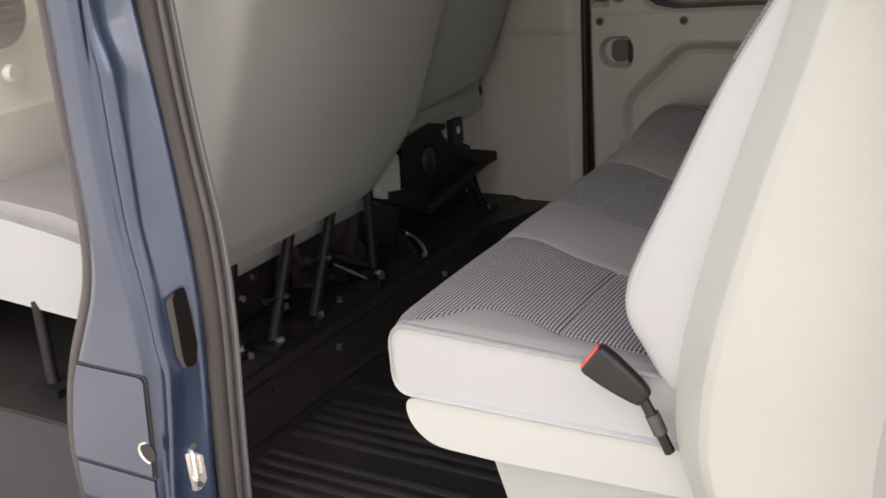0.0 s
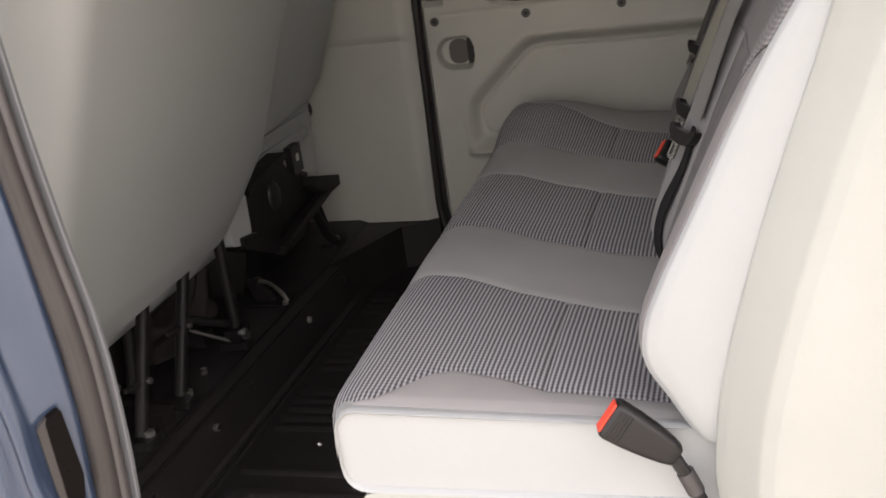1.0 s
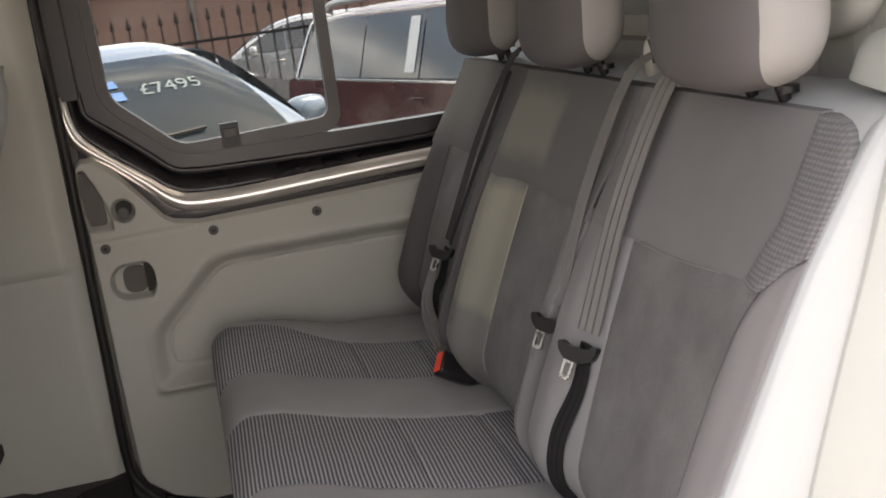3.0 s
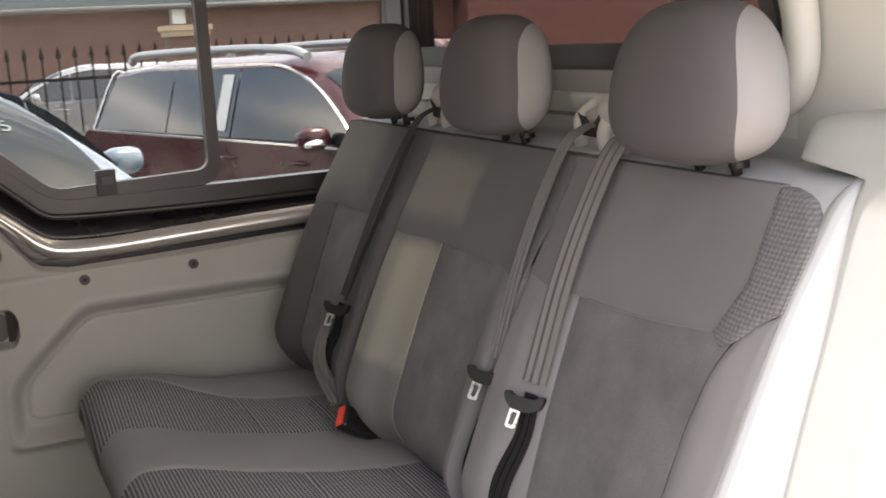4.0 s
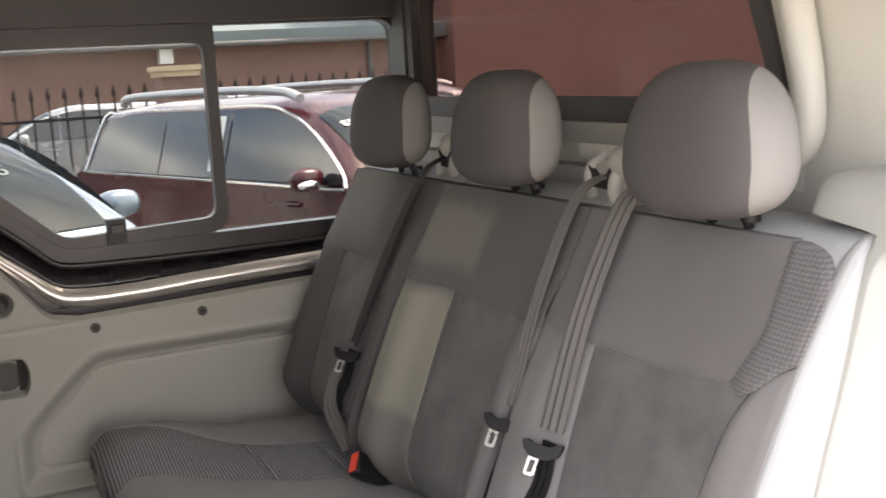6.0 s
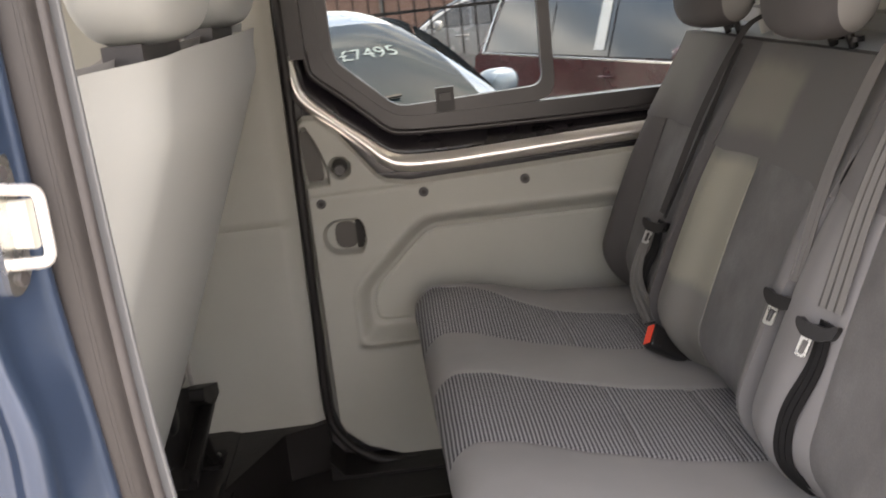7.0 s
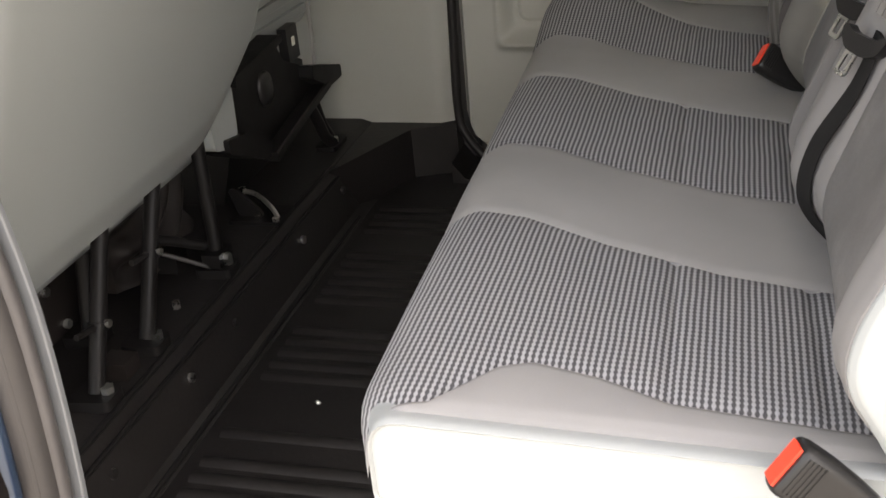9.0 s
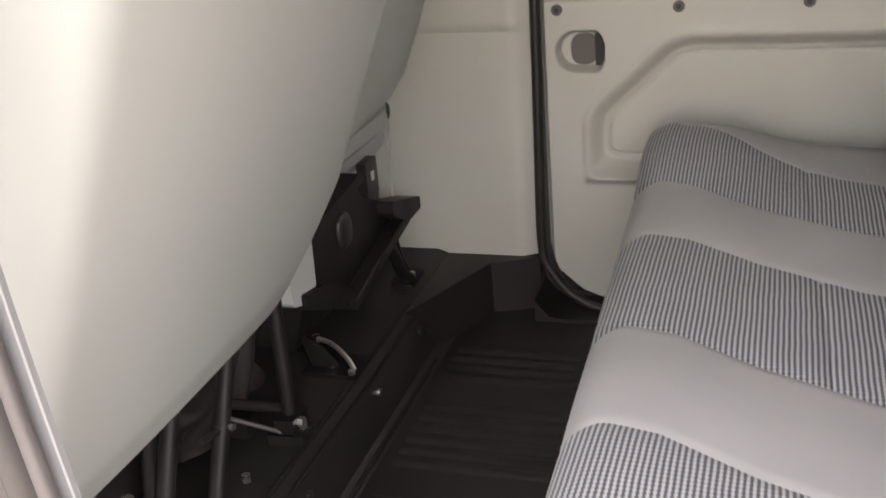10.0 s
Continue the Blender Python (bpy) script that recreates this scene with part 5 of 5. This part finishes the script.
# steel legs under the double seat, with collars, nuts and rods
LEGS = (((-0.548, 0.748, 0.40), (-0.540, 0.728, 0.146)), ((-0.548, 0.612, 0.40), (-0.545, 0.478, 0.146)), ((-0.548, 0.455, 0.40), (-0.545, 0.330, 0.146)), ((-0.60, 0.31, 0.40), (-0.60, 0.26, 0.146)), ((-0.66, 0.56, 0.40), (-0.655, 0.49, 0.146)))
for top, low in LEGS:
    x, y, _ = low
    part("leg", tube([top, low], 0.0125), DARKPAINT, fs)
    part("leg_foot", prism(rounded([(x - 0.035, y - 0.03), (x + 0.03, y - 0.024), (x + 0.03, y + 0.024), (x - 0.035, y + 0.03)], 0.01), "z", 0.130, 0.147, 0.003), DARKPAINT, fs)
    part("nut", disc((x + 0.016, y + 0.004, 0.147), "z", 0.010, 0.010, 6), STEEL, fs)
for (top, low), k in ((LEGS[1], 0.52), (LEGS[2], 0.64)):
    a, b = Vector(top).lerp(Vector(low), k), Vector(top).lerp(Vector(low), k + 0.035)
    part("collar", tube([a, b], 0.0150, 14), DARKPAINT, fs)
    part("collar_bolt", disc((a.x + 0.012, a.y, a.z), "x", 0.006, 0.008, 6), STEEL, fs)
    part("pin", tube([a + Vector((0.002, -0.012, 0)), a + Vector((-0.004, -0.050, 0.004))], 0.005, 8), DARKPAINT, fs)
part("clamp", box(-0.556, -0.522, 0.700, 0.752, 0.152, 0.176, 0.006), DARKPAINT, fs)
part("clamp_bolt", disc((-0.523, 0.722, 0.164), "x", 0.009, 0.010, 6), STEEL, fs)
part("cross_rod", tube([(-0.615, 0.665, 0.224), (-0.560, 0.735, 0.178)], 0.009), DARKPAINT, fs, "thick black rod")
part("cross_rod", tube([(-0.610, 0.660, 0.200), (-0.545, 0.705, 0.152)], 0.004), SEAL, fs, "thin steel rod")
part("rail", box(-0.95, -0.60, 0.69, 0.73, 0.142, 0.175, 0.006), DARKPAINT, fs)
part("rail", box(-0.95, -0.60, 0.29, 0.33, 0.142, 0.175, 0.006), DARKPAINT, fs)
part("seat_pan", box(-1.05, -0.62, 0.10, 0.90, 0.335, 0.36, 0.01), DARKPAINT, fs)
part("side_plate", prism(rounded([(0.38, 0.30), (0.46, 0.245), (0.58, 0.235), (0.60, 0.135), (0.38, 0.135)], 0.02, 3), "x", -0.712, -0.704, 0.003), BROWNCOVER, fs, "dark brown side plate")
for y, z in ((0.470, 0.225), (0.500, 0.150), (0.420, 0.190)):
    part("bolt", disc((-0.704, y, z), "x", 0.008, 0.008, 6), STEEL, fs)
for y in (0.27, 0.36, 0.44, 0.60):
    part("bolt", disc((-0.560, y, 0.130), "z", 0.007, 0.012, 6), STEEL, fs)
part("foot_block", box(-0.575, -0.530, 0.385, 0.425, 0.130, 0.158, 0.006), BROWNCOVER, fs, "worn brown foot block")


def bellows(u, v):
    """A slack cover that hangs in curved folds."""
    y, z = 0.60 + 0.26 * u, 0.15 + 0.20 * v
    r = math.hypot((y - 0.64) * 0.9, z - 0.36)
    return (-0.668 + 0.016 * math.sin(r * 95) * smooth01(0.0, 0.15, u) + 0.020 * math.sin(math.pi * u), y, z)


part("slack_cover", sheet(bellows, 50, 40, (-0.03, 0, 0)), BROWNCOVER, fs, "dark vinyl cover hanging in folds")
anchor = thing("floor_bracket", (-0.57, 0.96, 0.13), "steel hinge bracket bolted to the black floor", "floor bracket")
part("plate", box(-0.61, -0.505, 0.915, 0.995, 0.130, 0.137, 0.002), DARKPAINT, anchor)
part("arm", tube(smooth_path([(-0.597, 0.968, 0.160), (-0.597, 0.968, 0.177), (-0.565, 0.962, 0.174), (-0.530, 0.945, 0.156), (-0.512, 0.930, 0.142)], 5), 0.0048), STEEL, anchor)
part("cheek", prism(rounded([(-0.615, 0.19), (-0.600, 0.195), (-0.555, 0.150), (-0.548, 0.137), (-0.600, 0.137)], 0.006, 3), "y", 0.942, 0.950, 0.002), DARKPAINT, anchor)
part("bolt", disc((-0.597, 0.968, 0.178), "z", 0.008, 0.007, 6), STEEL, anchor)
part("bolt", disc((-0.555, 0.930, 0.137), "z", 0.008, 0.009, 6), STEEL, anchor)
part("bolt", disc((-0.515, 0.925, 0.137), "z", 0.007, 0.007, 6), STEEL, anchor)

# ---- cab ahead ----
dash = thing("dashboard", (-1.5, 0.7, 0.13), "pale moulded dashboard with round grey air vent", "dashboard")
part("body", prism(rounded([(-2.0, 0.13), (-1.30, 0.20), (-1.22, 0.55), (-1.30, 0.78), (-1.55, 0.92), (-2.0, 0.95)], 0.08, 4), "y", -0.05, 1.55, 0.03, 3), PALE, dash)
part("vent", disc((-1.262, 0.33, 0.865), "x", 0.085, 0.03, 24, 0.008), LEDGE, dash, "round grey air vent")
for k in range(5):
    part("vent_slat", box(-1.236, -1.224, 0.275, 0.385, 0.825 + 0.02 * k, 0.833 + 0.02 * k, 0.003), LEDGE, dash)
part("knob", disc((-1.222, 0.325, 0.725), "x", 0.02, 0.025, 16, 0.004), PALE, dash)
part("glove_panel", box(-1.26, -1.185, 0.05, 0.62, 0.28, 0.645, 0.03, 4), PALE, dash, "pale lower dash panel")
part("leg", tube([(-0.93, 0.05, 0.30), (-0.866, 0.0, 0.14)], 0.013), DARKPAINT, fs)
part("leg_foot", box(-0.90, -0.82, -0.03, 0.03, 0.130, 0.146, 0.004), DARKPAINT, fs)
nose = part("wall_nose", box(-2.05, -2.0, -0.3, 1.7, -0.3, 0.95, 0.005), BLUE)
tagged(nose, "blue front end of the van", "wall", kind="structure")

# ---- outside: ground, cars, fence, brick building ----
GROUND_Z = -0.52
asphalt = surface("worn_concrete", (0.275, 0.272, 0.262), 0.9, vary=0.3, big=0.6, fine=60, bump=0.4, depth=0.004)
gr = part("ground", sheet(lambda u, v: (-1500 + 3000 * u, -1500 + 3000 * v, GROUND_Z), 20, 20), asphalt)
tagged(gr, "worn pale concrete of a car yard", "ground", kind="structure")

BRICK = brick_mat("red_brick")
TEAL = surface("pale_coated_sheet", (0.115, 0.148, 0.150), 0.6, vary=0.08, big=1.0, fine=40, bump=0.1)
STONE = surface("buff_stone", (0.42, 0.33, 0.22), 0.85, vary=0.15)
LAMP = surface("white_lamp_plastic", (0.6, 0.6, 0.58), 0.5)
PIPE = surface("grey_pipe_paint", (0.09, 0.09, 0.09), 0.5)
hall = thing("building", (6, 24, GROUND_Z), "long low red brick building with a pale sheet roof", "building")
part("wall", box(-14, 26, 22.0, 30.0, GROUND_Z, 1.92, 0.01), BRICK, hall)
part("roof", prism([(21.6, 1.92), (21.6, 2.20), (26.0, 2.9), (30.4, 2.2), (30.4, 1.92)], "x", -14.3, 26.3, 0.02), TEAL, hall, "pale sheet roof and fascia")
part("gutter", tube([(-14.3, 21.55, 1.93), (26.3, 21.55, 1.93)], 0.06), PIPE, hall)
for x in (0.0, 8.8, 17.0):
    part("downpipe", tube([(x, 21.93, 1.9), (x, 21.93, GROUND_Z)], 0.05, 10, (1, 0, 0)), PIPE, hall)
part("tall_wing", box(10.6, 40, 21.2, 30.0, GROUND_Z, 7.5, 0.01), BRICK, hall, "taller brick wing")
part("wall_lamp", box(4.03, 4.30, 21.7, 22.0, 1.58, 1.90, 0.03), LAMP, hall, "white wall lamp")

for x in (-3.3, 2.6):
    pier = thing("brick_pier", (x, 13.2, GROUND_Z), "brick gate pier with a buff stone cap", "brick pier", "gate piers")
    part("shaft", box(x - 0.23, x + 0.23, 13.0, 13.55, GROUND_Z, 1.33, 0.01), BRICK, pier)
    part("cap", box(x - 0.29, x + 0.29, 12.93, 13.62, 1.332, 1.40, 0.015), STONE, pier)
    part("cap_course", box(x - 0.26, x + 0.26, 12.96, 13.59, 1.26, 1.33, 0.01), STONE, pier)

fence = thing("fence", (0, 13.3, GROUND_Z), "black steel fence with spear-shaped tips", "fence")
part("rail", box(-10, 6.2, 13.28, 13.32, 0.78, 0.82, 0.004), DARKPAINT, fence)
part("rail", box(-10, 6.2, 13.28, 13.32, -0.30, -0.26, 0.004), DARKPAINT, fence)
post_me = None
for k in range(82):
    x = -10 + 0.2 * k
    if post_me is None:
        b = box(-0.012, 0.012, -0.012, 0.012, GROUND_Z, 1.06, 0)
        vs = [b.verts.new(p) for p in ((-0.035, 0, 1.08), (0.035, 0, 1.08), (0, 0.02, 1.08), (0, -0.02, 1.08), (0, 0, 1.22), (0, 0, 1.04))]
        for a, c in ((0, 2), (2, 1), (1, 3), (3, 0)):
            b.faces.new((vs[a], vs[c], vs[4]))
            b.faces.new((vs[c], vs[a], vs[5]))
        po = part("bar", b, DARKPAINT, fence, smooth=False)
        post_me = po.data
        po.location = Vector((x, 13.3, 0)) - fence.location
    else:
        po = new("bar", post_me)
        po.parent = fence
        po.location = Vector((x, 13.3, 0)) - fence.location

CARGLASS = surface("dark_car_glass", (0.02, 0.024, 0.026), 0.03, vary=0.1, bump=0, spec=0.8)
SCREEN = surface("dark_windscreen", (0.012, 0.020, 0.024), 0.04, vary=0.1, bump=0, spec=0.22)
RAIL = surface("satin_aluminium_rail", (0.34, 0.355, 0.365), 0.42, 0.35, vary=0.06, bump=0)
CHROME = surface("chrome_trim", (0.85, 0.85, 0.83), 0.12, 1.0, vary=0.05, bump=0)
TYRE = surface("tyre_rubber", (0.02, 0.02, 0.02), 0.8)


def car(name, m, paint, label, length=4.6, height=1.47, width=1.8, estate=True, rails=False, chrome=False, tail=0.0):
    """A car along +x, its middle at the origin, wheels on z = 0, then set at pose m."""
    c = new(name)
    tagged(c, label, "car")
    L, H, W = length / 2, height, width / 2
    R = L + tail
    top = [(-R + 0.25, H - 0.05), (-R + 0.9, H), (0.0, H + 0.02), (0.38, H - 0.03)] if estate else [(-R + 0.45, H - 0.07), (-R + 1.0, H), (-0.1, H + 0.02), (0.38, H - 0.04)]
    belt_z = 0.99 if estate else H * 0.66

    def local(nm, b, mat, parent=c, lab=""):
        me = bpy.data.meshes.new(nm)
        finish(b)
        b.to_mesh(me)
        b.free()
        me.materials.append(mat)
        o = new(nm, me)
        o.parent = parent
        if lab:
            o["label"] = lab
        return o

    lower = rounded([(-R, 0.30), (-R + 0.02, 0.75), (-R + 0.08, belt_z), (1.02, belt_z - 0.02), (L - 0.35, belt_z - 0.22), (L - 0.05, belt_z - 0.40), (L, 0.35), (L - 0.1, 0.20), (-R + 0.1, 0.20)], 0.10, 4)
    local("body", prism(lower, "y", -W, W, 0.07, 4), paint)

    def cab_top(x):
        if x > -0.1:
            return H + 0.02 - (H + 0.02 - belt_z) * ((x + 0.1) / 1.22) ** 2
        return interp(x, [-R + 0.09] + [p[0] for p in top[:2]] + [-0.1], [belt_z] + [p[1] for p in top[:2]] + [H + 0.02])

    def cabin(u, v):
        # u along, v over from side to side
        xs = [-R + 0.09] + [p[0] for p in top] + [1.12]
        x = xs[0] + (xs[-1] - xs[0]) * u
        zt = cab_top(x) - 0.02
        a = math.pi * v
        k = smooth01(belt_z, H, zt)
        half = W * (0.97 - 0.20 * k)
        s = math.copysign(abs(math.cos(a)) ** 0.35, math.cos(a))
        return (x, -s * (W * 0.97 - (W * 0.97 - half) * math.sin(a) ** 0.5), belt_z - 0.03 + (zt - belt_z + 0.03) * math.sin(a) ** 0.45)

    local("roof", sheet(cabin, 48, 24), paint)
    # glass: side windows, windscreen, tail window
    sx = [(-R + 0.30, -1.36), (-1.34, -0.44), (-0.42, 0.92)] if tail else [(-R + 0.42, -0.61), (-0.59, 0.23), (0.25, 0.92)]

    for side in (-1, 1):
        outline = []
        for x0, x1 in sx:
            def pane(u, v, x0=x0, x1=x1, side=side):
                x = x0 + (x1 - x0) * u
                zt = max(belt_z + 0.02, cab_top(x) - 0.10)
                z = belt_z + 0.015 + (zt - belt_z - 0.015) * v
                k = (z - belt_z) / (H - belt_z)
                x += 0.16 * v * (1 - u) if x0 == sx[0][0] else 0.0
                return (x, side * (W * 0.985 - 0.20 * W * k + 0.004), z)
            w = local("side_window", sheet(pane, 8, 6), CARGLASS)
            outline += [pane(t, 1) for t in (0, 0.2, 0.4, 0.6, 0.8, 1)]
        if chrome:
            pts = [(sx[0][0] - 0.03, side * W * 0.99, belt_z + 0.01)] + [(p[0], p[1] + side * 0.006, p[2] + 0.02) for p in outline] + [(sx[-1][1] + 0.06, side * W * 0.99, belt_z)]
            local("window_trim", sweep(smooth_path(pts, 3), strip(0.009, 0.011), (0, 1, 0)), CHROME)
            local("belt_trim", sweep([(sx[0][0] - 0.03, side * W * 0.992, belt_z), (sx[-1][1] + 0.06, side * W * 0.992, belt_z - 0.01)], strip(0.009, 0.011), (0, 1, 0)), CHROME)
        mi = local("mirror", ell(0.74, side * (W + 0.11), belt_z + 0.06, 0.07, 0.12, 0.075, 18, 12, 2.6), paint)
        local("mirror_glass", box(0.680, 0.690, side * (W + 0.11) - 0.09, side * (W + 0.11) + 0.09, belt_z + 0.01, belt_z + 0.11, 0.004), CHROME, mi)
        for hx in (-0.45, 0.40):
            local("door_handle", tube(smooth_path([(hx - 0.10, side * (W + 0.005), belt_z - 0.13), (hx, side * (W + 0.04), belt_z - 0.125), (hx + 0.10, side * (W + 0.005), belt_z - 0.13)], 4), 0.013), paint)
        for wx in (-R + 0.85, L - 0.85):
            t = local("wheel", disc((wx, side * (W - 0.20), 0.32), "y", 0.32, side * 0.21, 32, 0.02), TYRE)
            local("rim", disc((wx, side * (W + 0.005), 0.32), "y", 0.20, side * 0.012, 24, 0.004), CHROME, t)
        if rails:
            rl = local("roof_rail", sweep(smooth_path([(-R + 0.55, side * W * 0.70, H - 0.03), (-R + 0.75, side * W * 0.70, H + 0.03), (-0.7, side * W * 0.70, H + 0.05), (0.0, side * W * 0.70, H + 0.03), (0.22, side * W * 0.70, H - 0.02)], 6), circle(0.040, 10, 0.8), (0, 0, 1)), RAIL, c, "satin aluminium roof rail")
            local("rail_post", box(-0.76, -0.70, side * W * 0.70 - 0.02, side * W * 0.70 + 0.02, H - 0.01, H + 0.055, 0.004), RAIL, rl)
    def screen(w, h, lift=0.006):
        """A place on the windscreen: w metres from the middle, h from its foot to its head."""
        x = 1.085 - 0.70 * h
        ring_y = [(cabin((x + R - 0.09) / (1.12 + R - 0.09), 0.02 + 0.48 * k / 60)) for k in range(61)]
        ys = [abs(p[1]) for p in reversed(ring_y)]
        z = interp(abs(w), ys, [p[2] for p in reversed(ring_y)])
        return Vector((x + lift * 0.5, w, z + lift))

    def glass(u, v):
        half = W * (0.80 - 0.12 * v)
        return screen(half * (2 * u - 1), v)

    ws = local("windscreen", sheet(glass, 24, 14), SCREEN)
    local("wiper", tube([screen(-0.5, 0.03, 0.02), screen(-0.1, 0.10, 0.02), screen(0.25, 0.12, 0.02)], 0.010, 6), BLACK, ws)
    b = bmesh.new()
    q = [b.verts.new(p) for p in ((-R + 0.075, -W * 0.8, belt_z + 0.06), (-R + 0.21, -W * 0.68, H - 0.12), (-R + 0.21, W * 0.68, H - 0.12), (-R + 0.075, W * 0.8, belt_z + 0.06))]
    b.faces.new(q)
    local("tail_window", b, CARGLASS)
    for side in (-1, 1):
        local("headlight", ell(L - 0.16, side * W * 0.72, belt_z - 0.36, 0.14, 0.16, 0.07, 16, 10), CHROME)
        local("tail_light", ell(-R + 0.05, side * W * 0.82, belt_z - 0.10, 0.06, 0.10, 0.16, 12, 10), RED)
    c.matrix_basis = m
    return c, local, W, screen


MAROON = surface("maroon_car_paint", (0.046, 0.006, 0.009), 0.25, 0.0, vary=0.05, bump=0, coat=0.45, spec=0.3)
ICE = surface("pale_blue_car_paint", (0.12, 0.17, 0.22), 0.25, 0.35, vary=0.05, bump=0, coat=1.0)
SILVER = surface("silver_car_paint", (0.27, 0.28, 0.285), 0.25, 0.5, vary=0.05, bump=0, coat=1.0)
GREYCAR = surface("grey_car_paint", (0.13, 0.14, 0.15), 0.25, 0.5, vary=0.05, bump=0, coat=1.0)
est, est_local, ew, est_screen = car("estate_car", pose(2.527, 6.535, GROUND_Z, 0, 0, -71), MAROON, "dark red estate car with bright roof rails", 4.8, 1.57, 1.85, True, True, True, 0.42)
ice, ice_local, iw, ice_screen = car("hatchback_car", pose(-0.64, 5.15, GROUND_Z, 0, 0, -66), ICE, "pale blue hatchback with a price on its windscreen", 3.9, 1.56, 1.7, False)
car("parked_car", pose(-0.75, 11.4, GROUND_Z, 0, 0, 20), GREYCAR, "grey parked car by the fence", 4.3, 1.45, 1.75, False)
car("parked_car", pose(5.2, 11.0, GROUND_Z, 0, 0, -20), SILVER, "silver parked estate car with roof rails", 4.6, 1.52, 1.8, True, True)
car("parked_car", pose(1.6, 16.2, GROUND_Z, 0, 0, 176), SILVER, "silver car parked behind the fence", 4.3, 1.46, 1.75, False)
car("parked_car", pose(5.0, 17.0, GROUND_Z, 0, 0, 2), GREYCAR, "grey car parked behind the fence", 4.4, 1.46, 1.75, False)

CHALK = surface("white_window_paint", (0.13, 0.17, 0.18), 0.7, bump=0)
STICKER = surface("blue_sticker", (0.05, 0.14, 0.32), 0.5, bump=0)


price_curve = bpy.data.curves.new("price", "FONT")
price_curve.body = "£7495"
price_curve.size = 0.13
price_curve.align_x, price_curve.align_y = "CENTER", "CENTER"
tmp = new("price_tmp", price_curve)
bpy.context.view_layer.update()
pm = bpy.data.meshes.new_from_object(tmp.evaluated_get(bpy.context.evaluated_depsgraph_get()))
bpy.data.objects.remove(tmp)
pm.name = "price"
pm.materials.append(CHALK)
price = new("price_lettering", pm)
price.parent = ice
for v in pm.vertices:
    v.co = ice_screen(0.235 + v.co.x, 0.55 + v.co.y / 0.78, 0.010)
for k, h in enumerate((0.66, 0.52)):
    b = bmesh.new()
    p = [ice_screen(iw * 0.74 * s, hh, 0.011) for s, hh in ((-0.28, h - 0.045), (-0.02, h - 0.045), (-0.02, h + 0.045), (-0.28, h + 0.045))]
    b.faces.new([b.verts.new(q) for q in p])
    ice_local("sticker", b, STICKER, ice, "blue windscreen sticker")
for h, mat, what in ((0.72, LAMP, "white windscreen sticker"), (0.56, STICKER, "blue windscreen sticker")):
    b = bmesh.new()
    p = [est_screen(ew * 0.74 * s, hh, 0.012) for s, hh in ((-0.86, h - 0.045), (-0.48, h - 0.045), (-0.48, h + 0.045), (-0.86, h + 0.045))]
    b.faces.new([b.verts.new(q) for q in p])
    est_local("sticker", b, mat, est, what)
    if mat is LAMP:
        for k in range(4):
            b = bmesh.new()
            s0 = -0.83 + 0.09 * k
            p = [est_screen(ew * 0.74 * s, hh, 0.015) for s, hh in ((s0, h - 0.024), (s0 + 0.05, h - 0.024), (s0 + 0.05, h + 0.024), (s0, h + 0.024))]
            b.faces.new([b.verts.new(q) for q in p])
            est_local("sticker_bar", b, GREYCAR, est)
paper = [(x, -(ew * 0.985 - 0.20 * ew * k + 0.010), 0.99 + k * 0.58) for x, k in ((-0.64, 0.10), (-0.50, 0.10), (-0.50, 0.78), (-0.64, 0.78))]
b = bmesh.new()
b.faces.new([b.verts.new(q) for q in paper])
est_local("paper", b, LAMP, est, "pale paper sheet in the door window")
est_local("mirror_lamp", ell(0.79, -(ew + 0.13), 1.02, 0.03, 0.09, 0.035, 16, 10), CHROME, est, "bright lamp in the door mirror")
